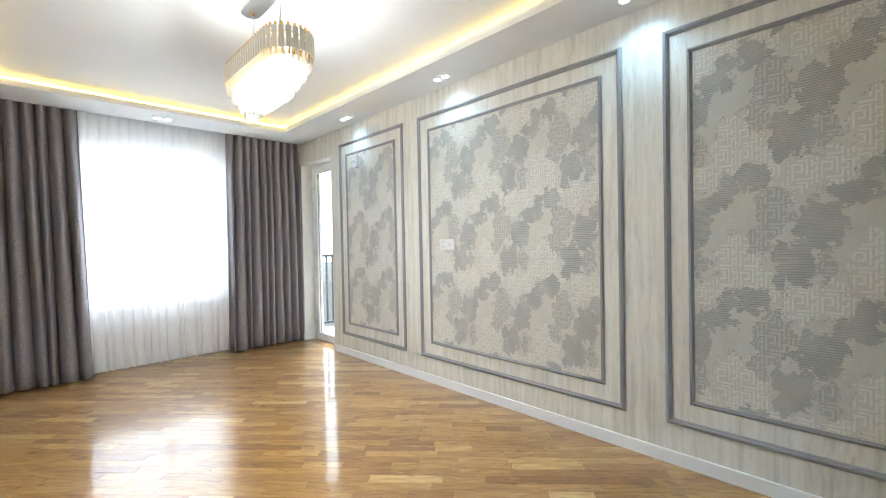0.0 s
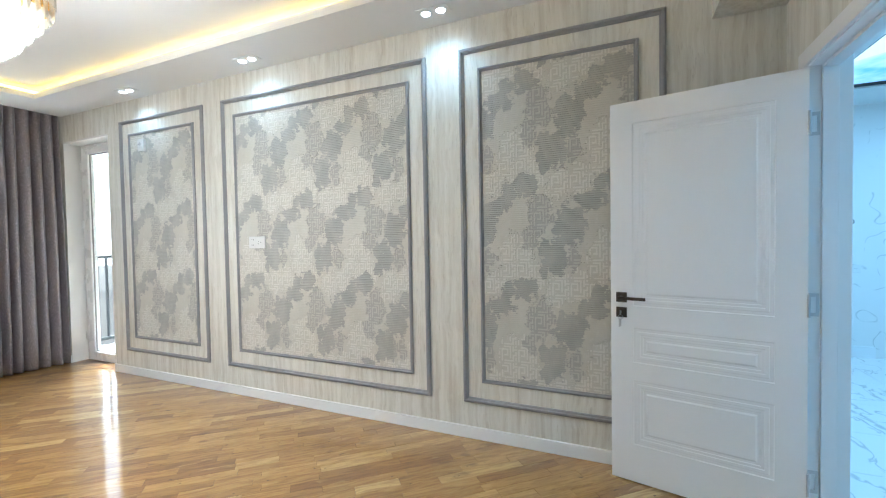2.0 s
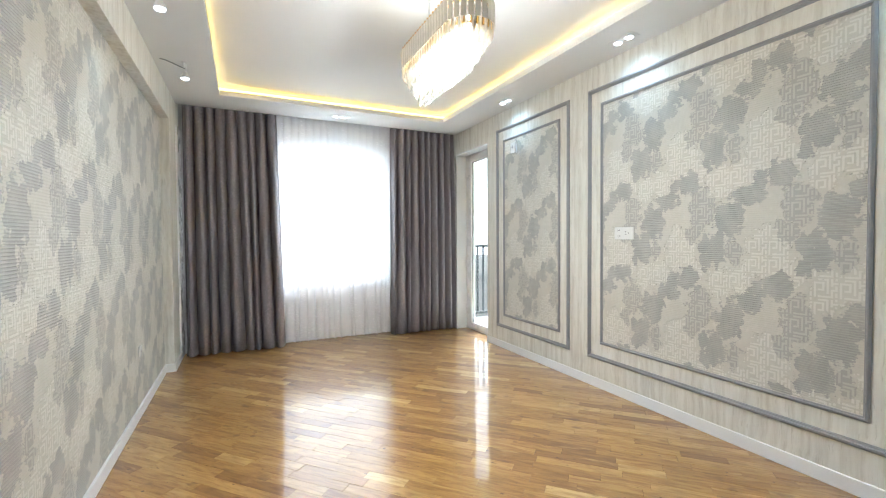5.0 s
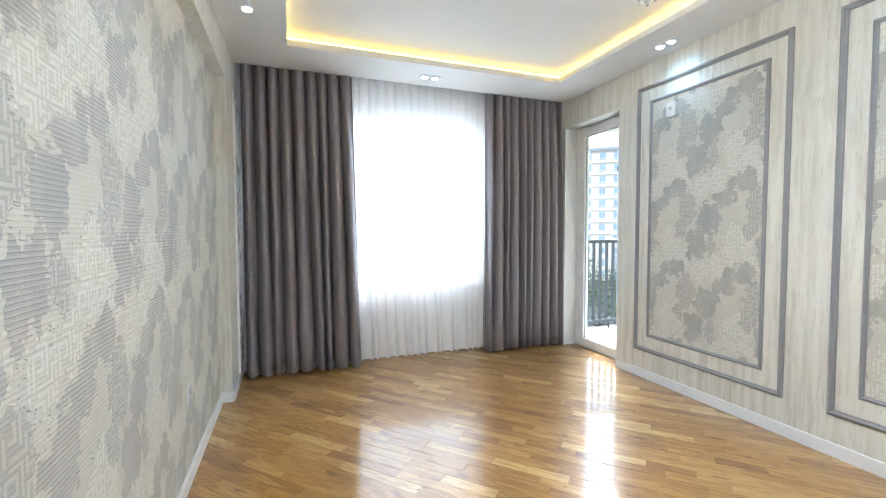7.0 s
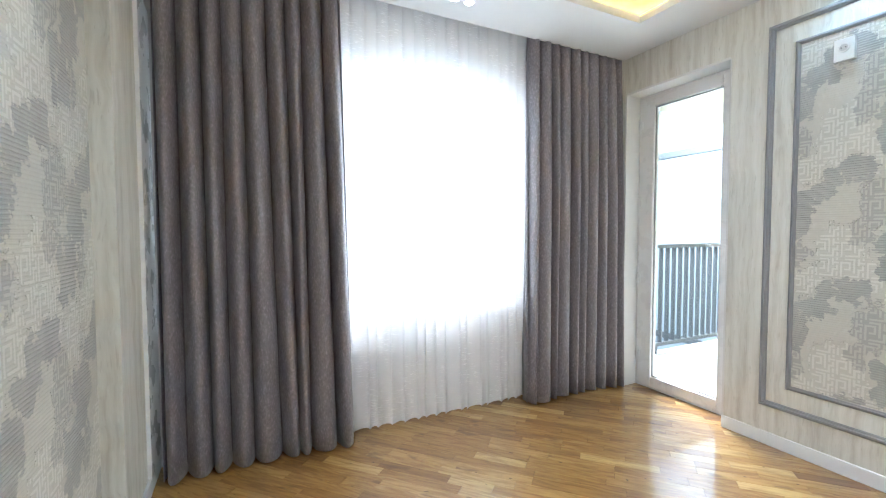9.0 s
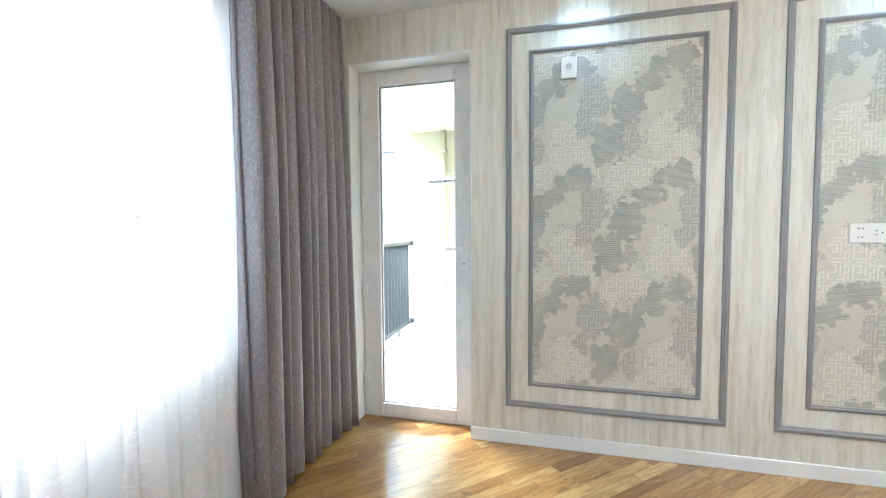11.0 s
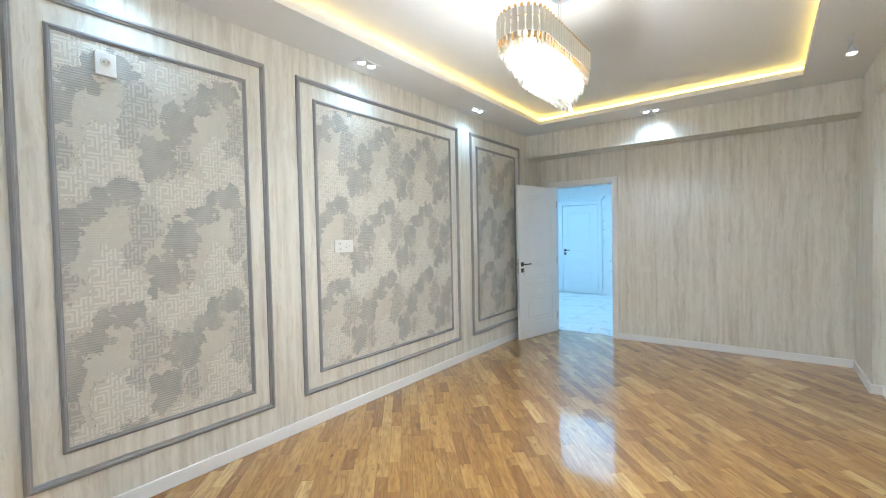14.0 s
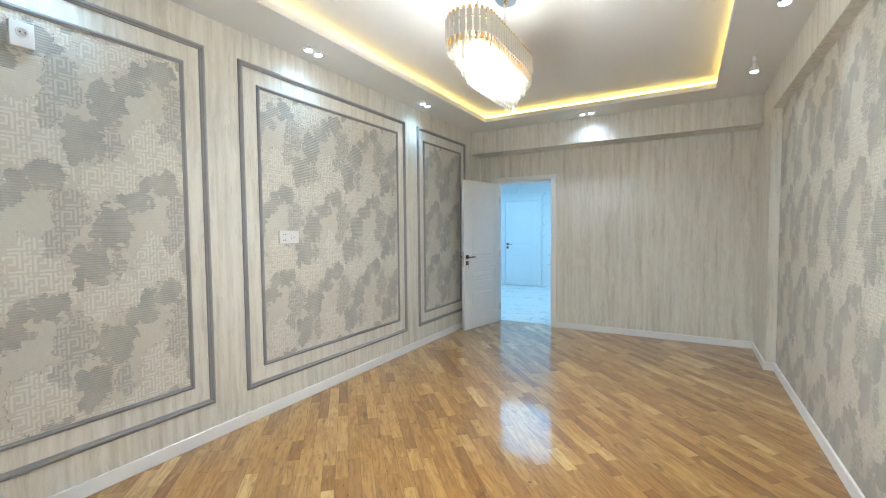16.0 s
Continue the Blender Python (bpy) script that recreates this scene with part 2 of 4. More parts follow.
def voile():
    """Sheer white voile with short slubs."""
    t = Tree("white voile")
    x, y, z = t.xyz(t.pos())
    slub = t.noise(t.vec(t.math("MULTIPLY", x, 22), 0.0, t.math("MULTIPLY", z, 150)), 1, 2)
    zone = t.noise(t.vec(t.math("MULTIPLY", x, 7), 0.0, t.math("MULTIPLY", z, 3)), 1, 2)
    dense = t.math("MULTIPLY", t.smooth(slub, 0.56, 0.64), t.smooth(zone, 0.44, 0.58))
    tr, di, tl = (t.node(k) for k in ("ShaderNodeBsdfTransparent", "ShaderNodeBsdfDiffuse", "ShaderNodeBsdfTranslucent"))
    di.inputs[0].default_value = (0.96, 0.95, 0.96, 1)
    tl.inputs[0].default_value = (0.95, 0.93, 0.95, 1)
    m1, m2 = t.node("ShaderNodeMixShader"), t.node("ShaderNodeMixShader")
    t.put(m1.inputs[0], t.math("MULTIPLY_ADD", dense, -0.21, 0.22))
    t.t.links.new(di.outputs[0], m1.inputs[1])
    t.t.links.new(tl.outputs[0], m1.inputs[2])
    t.put(m2.inputs[0], t.math("MULTIPLY_ADD", dense, 0.14, 0.86))
    t.t.links.new(tr.outputs[0], m2.inputs[1])
    t.t.links.new(m1.outputs[0], m2.inputs[2])
    t.t.links.new(m2.outputs[0], t.out.inputs[0])
    return t.mat


def crystal_mat():
    t = Tree("cut crystal")
    tr, gl, tl = (t.node(k) for k in ("ShaderNodeBsdfTransparent", "ShaderNodeBsdfGlossy", "ShaderNodeBsdfTranslucent"))
    gl.inputs["Roughness"].default_value = 0.08
    tl.inputs[0].default_value = (0.95, 0.93, 0.88, 1)
    m1, m2 = t.node("ShaderNodeMixShader"), t.node("ShaderNodeMixShader")
    m1.inputs[0].default_value, m2.inputs[0].default_value = 0.4, 0.5
    t.t.links.new(tl.outputs[0], m1.inputs[1])
    t.t.links.new(gl.outputs[0], m1.inputs[2])
    t.t.links.new(tr.outputs[0], m2.inputs[1])
    t.t.links.new(m1.outputs[0], m2.inputs[2])
    t.t.links.new(m2.outputs[0], t.out.inputs[0])
    return t.mat


def clear_glass():
    t = Tree("window glass")
    tr, gl, fr = (t.node(k) for k in ("ShaderNodeBsdfTransparent", "ShaderNodeBsdfGlossy", "ShaderNodeLayerWeight"))
    gl.inputs["Roughness"].default_value = 0.02
    tr.inputs[0].default_value = (0.95, 0.97, 0.97, 1)
    m = t.node("ShaderNodeMixShader")
    t.put(m.inputs[0], t.math("MULTIPLY_ADD", t.math("POWER", fr.outputs["Facing"], 5.0), 0.5, 0.03))
    t.t.links.new(tr.outputs[0], m.inputs[1])
    t.t.links.new(gl.outputs[0], m.inputs[2])
    t.t.links.new(m.outputs[0], t.out.inputs[0])
    return t.mat


def glowing(name, color, strength):
    t = Tree(name)
    t.b.inputs["Emission Color"].default_value = (*color, 1)
    t.b.inputs["Emission Strength"].default_value = strength
    return t.done((0.9, 0.9, 0.9), 0.4)


def marble_tile():
    t = Tree("white marble tile")
    p = t.pos()
    x, y, z = t.xyz(p)
    w = t.noise(p, 1.4, 4)
    v = t.noise(t.vec(t.math("MULTIPLY_ADD", w, 3.0, t.math("MULTIPLY", x, 0.8)), t.math("MULTIPLY_ADD", w, 2.0, t.math("MULTIPLY", y, 2.6)), 0.0), 1.2, 3)
    vein = t.smooth(t.math("ABSOLUTE", t.math("SUBTRACT", v, 0.5)), 0.02, 0.0)
    c = t.mix(t.math("MULTIPLY", vein, 0.6), (0.80, 0.80, 0.79), (0.36, 0.38, 0.39))
    return t.done(c, 0.12)


def swirl_paper():
    t = Tree("white swirl wallpaper")
    p = t.pos()
    w = t.noise(p, 2.2, 2)
    v = t.noise(t.node("ShaderNodeNewGeometry").outputs["Position"], 3.4, 1)
    s = t.math("ABSOLUTE", t.math("SUBTRACT", t.math("FRACT", t.math("MULTIPLY", t.math("ADD", w, v), 4.0)), 0.5))
    line = t.math("MULTIPLY", t.smooth(s, 0.06, 0.0), t.smooth(t.noise(p, 8, 2), 0.45, 0.6))
    c = t.mix(t.math("MULTIPLY", line, 0.7), (0.80, 0.80, 0.79), (0.46, 0.47, 0.47))
    t.bump(t.noise(p, 200, 2), 0.1, 0.002)
    return t.done(c, 0.5)


def cloud_print():
    t = Tree("backlit cloud ceiling film")
    n = t.noise(t.pos(), 1.3, 4)
    c = t.ramp(n, (0.4, (0.12, 0.42, 0.75)), (0.6, (0.75, 0.88, 0.95)))
    t.put(t.b.inputs["Emission Color"], c)
    t.b.inputs["Emission Strength"].default_value = 0.75
    return t.done(c, 0.12)


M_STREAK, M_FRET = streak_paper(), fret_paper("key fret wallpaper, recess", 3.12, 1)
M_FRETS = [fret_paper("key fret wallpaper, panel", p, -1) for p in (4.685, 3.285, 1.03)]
M_OAK, M_OAKJ = oak(False), oak(True)
M_CEIL = painted("white ceiling paint", (0.80, 0.80, 0.79), 0.6, 0.02)
M_WHITE = painted("white satin paint", (0.80, 0.81, 0.82), 0.32, 0.02, bump=0.03)
M_PVC = painted("white plastic frame", (0.85, 0.85, 0.845), 0.28, 0.02, bump=0.02)
M_SKIRT = painted("white skirting paint", (0.83, 0.835, 0.845), 0.35, 0.03)
M_GREY = painted("grey painted moulding", (0.285, 0.285, 0.295), 0.4, 0.10, scale=14)
M_PLASTER = painted("white plaster", (0.75, 0.74, 0.72), 0.7, 0.05)
M_CREAMW = painted("cream loggia plaster", (0.74, 0.70, 0.54), 0.7, 0.05)
M_SWITCH = painted("white switch plastic", (0.80, 0.80, 0.79), 0.25, 0.02)
M_DARK = painted("dark plug holes", (0.03, 0.03, 0.03), 0.5, 0.1)
M_BRONZE = painted("dark bronze metal", (0.10, 0.085, 0.075), 0.3, 0.15, 1.0, 20)
M_STEEL = painted("brushed steel", (0.55, 0.55, 0.56), 0.3, 0.06, 1.0, 20)
M_GOLD = painted("polished gold metal", (0.72, 0.46, 0.16), 0.22, 0.08, 1.0, 30)
M_SLAT = painted("frosted pale metal slat", (0.80, 0.78, 0.74), 0.22, 0.05, 0.15, 20)
M_RAIL = painted("grey railing paint", (0.075, 0.085, 0.09), 0.45, 0.1)
M_RUBBER = painted("grey gasket rubber", (0.22, 0.22, 0.22), 0.6, 0.1)
M_VELVET, M_VOILE, M_CRYSTAL, M_GLASS = velvet(), voile(), crystal_mat(), clear_glass()
M_LED = glowing("warm led cove glow", (1.0, 0.63, 0.11), 4.8)
M_BULB = glowing("chandelier led core", (1.0, 0.93, 0.80), 9.0)
M_SPOT = glowing("cool spot lens", (0.85, 0.94, 1.0), 9.0)
M_HAZE = glowing("bright haze", (0.94, 0.97, 1.0), 2.1)
M_TILE, M_SWIRL, M_CLOUD = marble_tile(), swirl_paper(), cloud_print()
M_CONC = painted("pale grey facade render", (0.40, 0.44, 0.48), 0.8, 0.10, scale=1.5)
M_WING = painted("pale blue grey render", (0.24, 0.285, 0.33), 0.8, 0.08, scale=1.5)
M_TAN = painted("tan facade stone", (0.80, 0.755, 0.66), 0.8, 0.06, scale=0.6)
M_BLUEGLASS = painted("blue window glass", (0.40, 0.50, 0.60), 0.1, 0.2)
M_GROUND = painted("pale ground", (0.16, 0.155, 0.14), 0.9, 0.3, scale=0.05)
M_BARK = painted("brown bark", (0.10, 0.075, 0.055), 0.9, 0.3, scale=8)
M_LEAF = painted("green leaves", (0.055, 0.095, 0.04), 0.6, 0.45, scale=1.2)
M_BOARD = painted("dark subfloor", (0.10, 0.06, 0.03), 0.8, 0.1)
M_COPPER = painted("red and blue pipe caps", (0.5, 0.1, 0.08), 0.4, 0.1)
M_YELLOW = painted("yellow gas cock", (0.75, 0.52, 0.06), 0.4, 0.1)


# ---- mesh helpers ----
def box(bm, x0, x1, y0, y1, z0, z1):
    vs = [bm.verts.new((x, y, z)) for x in (x0, x1) for y in (y0, y1) for z in (z0, z1)]
    for f in ((0, 1, 3, 2), (4, 6, 7, 5), (0, 4, 5, 1), (2, 3, 7, 6), (0, 2, 6, 4), (1, 5, 7, 3)):
        bm.faces.new([vs[i] for i in f])
    return vs


def rod(bm, p, q, r0, r1=None, n=12, caps=True):
    r1 = r0 if r1 is None else r1
    p, q = Vector(p), Vector(q)
    d = (q - p).normalized()
    a = d.orthogonal().normalized()
    b = d.cross(a)
    rings = []
    for c, r in ((p, r0), (q, r1)):
        rings.append([bm.verts.new(c + r * (math.cos(2 * math.pi * i / n) * a + math.sin(2 * math.pi * i / n) * b)) for i in range(n)])
    for i in range(n):
        bm.faces.new((rings[0][i], rings[0][(i + 1) % n], rings[1][(i + 1) % n], rings[1][i]))
    if caps:
        bm.faces.new(rings[0][::-1])
        bm.faces.new(rings[1])


def bevel(bm, w=0.003, seg=2):
    bmesh.ops.bevel(bm, geom=bm.edges[:], offset=w, segments=seg, profile=0.5, affect="EDGES")


def made(name, bm, mat, smooth=False):
    bmesh.ops.recalc_face_normals(bm, faces=bm.faces[:])
    me = bpy.data.meshes.new(name)
    bm.to_mesh(me)
    bm.free()
    me.materials.append(mat)
    if smooth:
        for p in me.polygons:
            p.use_smooth = True
    return me


def part(name, bm, mat, parent=None, label="", smooth=False):
    ob = new(name, made(name, bm, mat, smooth))
    if parent is not None:
        ob.parent = parent
    if label:
        ob["label"] = label
    return ob


def root(name, label, category, at=(0, 0, 0), group="", kind=""):
    ob = new(name)
    ob.empty_display_size = 0.1
    ob.location = at
    return tagged(ob, label, category, group, kind)


def boxes(name, mat, *bs, parent=None, label="", bev=0.0):
    bm = bmesh.new()
    for b in bs:
        box(bm, *b)
    if bev:
        bevel(bm, bev)
    return part(name, bm, mat, parent, label)


def setting(name, mat, label, category, *bs, bev=0.0):
    return tagged(boxes(name, mat, *bs, bev=bev), label, category, kind="structure")


# ---- plan of the room (metres) ----
XR, XL, XN, H = 3.80, 0.454, 0.375, 2.735   # panelled wall, column face, recess face, soffit
YW, YP = 6.66, 6.45                         # window wall, edge of the curtain pocket
TX0, TX1, TY0, TY1 = 0.892, 3.375, 0.755, 5.95  # ceiling tray
TOP = 2.84                                  # upper ceiling
GY0, GY1, GZ = 5.59, 6.41, 2.44             # balcony door opening
DX0, DX1, DZ = 2.735, 3.53, 2.035           # room door opening
WX0, WX1, WZ0, WZ1 = 0.95, 2.87, 0.74, 2.42  # window opening
BZ, LZ = 2.43, 2.455                         # undersides of the back and side beams

# ---- walls, ceiling, floor slab ----
setting("wall_right", M_STREAK, "cream wall papered with vertical beige streaks", "wall",
        (XR, XR + 0.25, 0.0, GY0, 0, TOP), (XR, XR + 0.25, GY0, GY1, GZ, TOP), (XR, XR + 0.25, GY1, YW + 0.25, 0, TOP))
setting("wall_back", M_STREAK, "cream streaked wallpaper wall with a doorway and a boxed beam", "wall",
        (0.15, DX0 - 0.03, -0.10, 0, 0, TOP), (DX0 - 0.03, DX1 + 0.03, -0.10, 0, DZ + 0.03, TOP), (DX1 + 0.03, XR, -0.10, 0, 0, TOP),
        (XL, XR, 0.0, 0.31, BZ, TOP))
setting("wall_left", M_STREAK, "cream streaked wallpaper columns and beam framing a recess", "wall",
        (0.15, XL, 0, 0.80, 0, TOP), (0.15, XL, 5.97, YW, 0, TOP), (0.15, XL, 0.80, 5.97, LZ, TOP))
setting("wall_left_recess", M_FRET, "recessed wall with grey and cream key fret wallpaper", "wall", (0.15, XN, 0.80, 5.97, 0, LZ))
setting("wall_window", M_PLASTER, "white plastered window wall behind the curtains", "wall",
        (0.15, WX0, YW, YW + 0.25, 0, TOP), (WX1, XR, YW, YW + 0.25, 0, TOP), (WX0, WX1, YW, YW + 0.25, 0, WZ0), (WX0, WX1, YW, YW + 0.25, WZ1, TOP))
g = 0.07
setting("ceiling", M_CEIL, "white plasterboard ceiling with a recessed lit tray", "ceiling",
        (0.15, TX0, 0, YP, H, H + 0.05), (TX1, XR, 0, YP, H, H + 0.05), (TX0, TX1, 0, TY0, H, H + 0.05), (TX0, TX1, TY1, YP, H, H + 0.05),
        (0.15, TX0 - g, 0, YP, H + 0.05, TOP), (TX1 + g, XR, 0, YP, H + 0.05, TOP), (TX0 - g, TX1 + g, 0, TY0 - g, H + 0.05, TOP),
        (TX0 - g, TX1 + g, TY1 + g, YP, H + 0.05, TOP), (0.15, XR + 0.25, -0.15, YW + 0.25, TOP, TOP + 0.15))
setting("trim", M_PVC, "white plastic reveal strip beside the curtain", "trim", (XL, XL + 0.018, 6.38, 6.65, 0.085, 2.49))

# skirting boards
sk, sh = 0.016, 0.080
setting("baseboard", M_SKIRT, "white painted skirting board round the room", "baseboard",
        (XR - sk, XR, 0.0, GY0, 0, sh), (XR - sk, XR, GY1, YW, 0, sh),
        (XL, DX0 - 0.075, 0, sk, 0, sh), (XL, XL + sk, sk, 0.80 + sk, 0, sh), (XN, XL, 0.80, 0.80 + sk, 0, sh),
        (XN, XN + sk, 0.80 + sk, 5.97 - sk, 0, sh), (XN, XL, 5.97 - sk, 5.97, 0, sh), (XL, XL + sk, 5.97 - sk, YW, 0, sh), bev=0.004)

# led strip in the cove, widened to a glowing band for lit plaster
led = root("led_strip", "warm yellow led strip widened into a glowing band for the lit cove", "led strip", (TX0, TY0, H + 0.05))
led["kind"] = "thing"
for a in ((TX0 - g, TX0 - g + 0.008, TY0 - g, TY1 + g), (TX1 + g - 0.008, TX1 + g, TY0 - g, TY1 + g), (TX0 - g + 0.008, TX1 + g - 0.008, TY0 - g, TY0 - g + 0.008), (TX0 - g + 0.008, TX1 + g - 0.008, TY1 + g - 0.008, TY1 + g)):
    ob = boxes("tape", M_LED, (*a, H + 0.052, H + 0.090))
    ob.parent = led
    ob.matrix_parent_inverse = Matrix.Translation(led.location).inverted()


def under(parent, ob):
    ob.parent = parent
    ob.matrix_parent_inverse = Matrix.Translation(parent.location).inverted()
    return ob


# ---- framed wall panels ----
def moulding(name, y0, z0, y1, z1, w, d, parent, horizontal, sy, sz):
    """One mitred length of moulding on the panelled wall, from corner to corner. w: width, d: depth; the profile is stepped."""
    bm = bmesh.new()
    prof = ((0, 0), (0, d * 0.55), (w * 0.15, d * 0.75), (w * 0.35, d), (w * 0.6, d), (w * 0.72, d * 0.6), (w * 0.9, d * 0.5), (w, d * 0.25), (w, 0))
    ends = []
    for e in (0, 1):
        ring = []
        for a, h in prof:
            if horizontal:
                y = (y0 - a if e == 0 else y1 + a) if y0 > y1 else (y0 + a if e == 0 else y1 - a)
                z = z0 + sz * a
            else:
                z = z0 + a if e == 0 else z1 - a
                y = y0 + sy * a
            ring.append(bm.verts.new((XR - h, y, z)))
        ends.append(ring)
    n = len(prof)
    for i in range(n):
        bm.faces.new((ends[0][i], ends[0][(i + 1) % n], ends[1][(i + 1) % n], ends[1][i]))
    bm.faces.new(ends[0])
    bm.faces.new(ends[1][::-1])
    return under(parent, part(name, bm, M_GREY))


def wall_panel(ya, yb, za, zb, iya, iyb, iza, izb, paper, label):
    """Outer and inner moulding frames with relief wallpaper inside."""
    p = root("wall_panel", label, "wall panel", (XR, (ya + yb) / 2, za), "framed wall panels")
    for a, b, c, d, w, dep, nm in ((ya, yb, za, zb, 0.034, 0.022, "outer_moulding"), (iya, iyb, iza, izb, 0.026, 0.017, "inner_moulding")):
        moulding(nm, a, c, b, c, w, dep, p, True, 0, 1)
        moulding(nm, a, d, b, d, w, dep, p, True, 0, -1)
        moulding(nm, a, c, a, d, w, dep, p, False, 1, 0)
        moulding(nm, b, c, b, d, w, dep, p, False, -1, 0)
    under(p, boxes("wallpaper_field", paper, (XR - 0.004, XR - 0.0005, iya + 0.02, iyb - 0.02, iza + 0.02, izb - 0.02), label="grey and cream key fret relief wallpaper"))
    return p


PZ0, PZ1, IZ0, IZ1 = 0.240, 2.540, 0.377, 2.404
wall_panel(4.152, 5.370, PZ0, PZ1, 4.281, 5.232, IZ0, IZ1, M_FRETS[0], "tall grey moulding panel beside the balcony door")
wall_panel(1.954, 3.920, PZ0, PZ1, 2.088, 3.780, IZ0, IZ1, M_FRETS[1], "widest grey moulding panel in the middle of the wall")
wall_panel(0.520, 1.714, PZ0, PZ1, 0.654, 1.587, IZ0, IZ1, M_FRETS[2], "grey moulding panel partly behind the open door")


# ---- room door ----
def panelled_leaf(bm, w, h, th, panels):
    """A door leaf in its own plane: x along the width, y the thickness, z up, with stepped panels on both faces."""
    for side in (0, 1):
        def v(x, z, d):
            return (x, d if side == 0 else th - d, z)
        xs = sorted({0, w, *(p[0] for p in panels), *(p[1] for p in panels)})
        zs = sorted({0, h, *(p[2] for p in panels), *(p[3] for p in panels)})
        for i in range(len(xs) - 1):
            for j in range(len(zs) - 1):
                cx, cz = (xs[i] + xs[i + 1]) / 2, (zs[j] + zs[j + 1]) / 2
                if any(p[0] < cx < p[1] and p[2] < cz < p[3] for p in panels):
                    continue
                bm.faces.new([bm.verts.new(v(*q, 0)) for q in ((xs[i], zs[j]), (xs[i + 1], zs[j]), (xs[i + 1], zs[j + 1]), (xs[i], zs[j + 1]))])
        for x0, x1, z0, z1 in panels:
            full = min(x1 - x0, z1 - z0) / 2
            steps = [(0, 0), (0.004, 0.0035), (0.018, 0.0035), (0.021, 0.0018), (0.034, 0.0018), (0.037, 0.0035), (0.048, 0.0035), (0.051, 0.0052), (0.062, 0.0052), (0.070, 0.0005)]
            k = min(1.0, 0.85 * full / 0.068)
            rings = []
            for a, d in steps:
                a *= k
                rings.append([bm.verts.new(v(*q, d)) for q in ((x0 + a, z0 + a), (x1 - a, z0 + a), (x1 - a, z1 - a), (x0 + a, z1 - a))])
            for r, s in zip(rings, rings[1:]):
                for i in range(4):
                    bm.faces.new((r[i], r[(i + 1) % 4], s[(i + 1) % 4], s[i]))
            bm.faces.new(rings[-1])
    for a, b in (((0, 0), (w, 0)), ((w, 0), (w, h)), ((w, h), (0, h)), ((0, h), (0, 0))):
        bm.faces.new([bm.verts.new(q) for q in ((a[0], 0, a[1]), (b[0], 0, b[1]), (b[0], th, b[1]), (a[0], th, a[1]))])
    bmesh.ops.remove_doubles(bm, verts=bm.verts[:], dist=0.0004)


LEAF = ((0.11, 0.70, 0.94, 1.90), (0.11, 0.70, 0.64, 0.825), (0.11, 0.70, 0.20, 0.545))


def lever(parent, x, y, z, out, toward, mat):
    """Square rosette with a lever; out: +1 or -1 along y; toward: lever direction along x."""
    bm = bmesh.new()
    box(bm, x - 0.027, x + 0.027, min(y, y + out * 0.009), max(y, y + out * 0.009), z - 0.027, z + 0.027)
    bevel(bm, 0.002)
    r = part("rosette", bm, mat, parent)
    bm = bmesh.new()
    rod(bm, (x, y + out * 0.005, z), (x, y + out * 0.05, z), 0.009)
    box(bm, min(x - 0.01 * toward, x + toward * 0.125), max(x - 0.01 * toward, x + toward * 0.125), min(y + out * 0.042, y + out * 0.054), max(y + out * 0.042, y + out * 0.054), z - 0.008, z + 0.008)
    bevel(bm, 0.002)
    part("lever", bm, mat, r)
    bm = bmesh.new()
    box(bm, x - 0.027, x + 0.027, min(y, y + out * 0.009), max(y, y + out * 0.009), z - 0.107, z - 0.053)
    bevel(bm, 0.002)
    part("key_rosette", bm, mat, parent)


door = root("door_1", "white panelled interior door standing open into the room", "door", (DX1, 0.0, 0.008), kind="structure")
bm = bmesh.new()
panelled_leaf(bm, 0.81, 2.012, 0.04, LEAF)
part("leaf", bm, M_WHITE, door)
lever(door, 0.755, 0.04, 0.985, 1, -1, M_BRONZE)
lever(door, 0.755, 0.0, 0.985, -1, -1, M_BRONZE)
bm = bmesh.new()
rod(bm, (0.755, 0.045, 0.905), (0.755, 0.065, 0.905), 0.003, n=8)
box(bm, 0.7535, 0.7565, 0.062, 0.078, 0.893, 0.917)
for i in range(10):
    a0, a1 = 2 * math.pi * i / 10, 2 * math.pi * (i + 1) / 10
    rod(bm, (0.755 + 0.012 * math.cos(a0), 0.07, 0.882 + 0.012 * math.sin(a0)), (0.755 + 0.012 * math.cos(a1), 0.07, 0.882 + 0.012 * math.sin(a1)), 0.0012, n=6)
box(bm, 0.751, 0.757, 0.068, 0.070, 0.835, 0.872)
box(bm, 0.756, 0.763, 0.071, 0.073, 0.830, 0.871)
part("key_bunch", bm, M_STEEL, door, "steel keys hanging in the lock")
bm = bmesh.new()
box(bm, 0.8095, 0.812, 0.008, 0.032, 0.86, 1.06)
part("lock_plate", bm, M_STEEL, door)
for hz in (0.22, 1.0, 1.78):
    bm = bmesh.new()
    box(bm, -0.004, -0.0005, 0.004, 0.036, hz - 0.05, hz + 0.05)
    rod(bm, (-0.002, 0.044, hz - 0.05), (-0.002, 0.044, hz + 0.05), 0.006, n=10)
    part("hinge", bm, M_STEEL, door)
# leaf turned from the back wall towards the panelled wall
door.rotation_euler = (0, 0, math.atan2(0.795, 0.178))

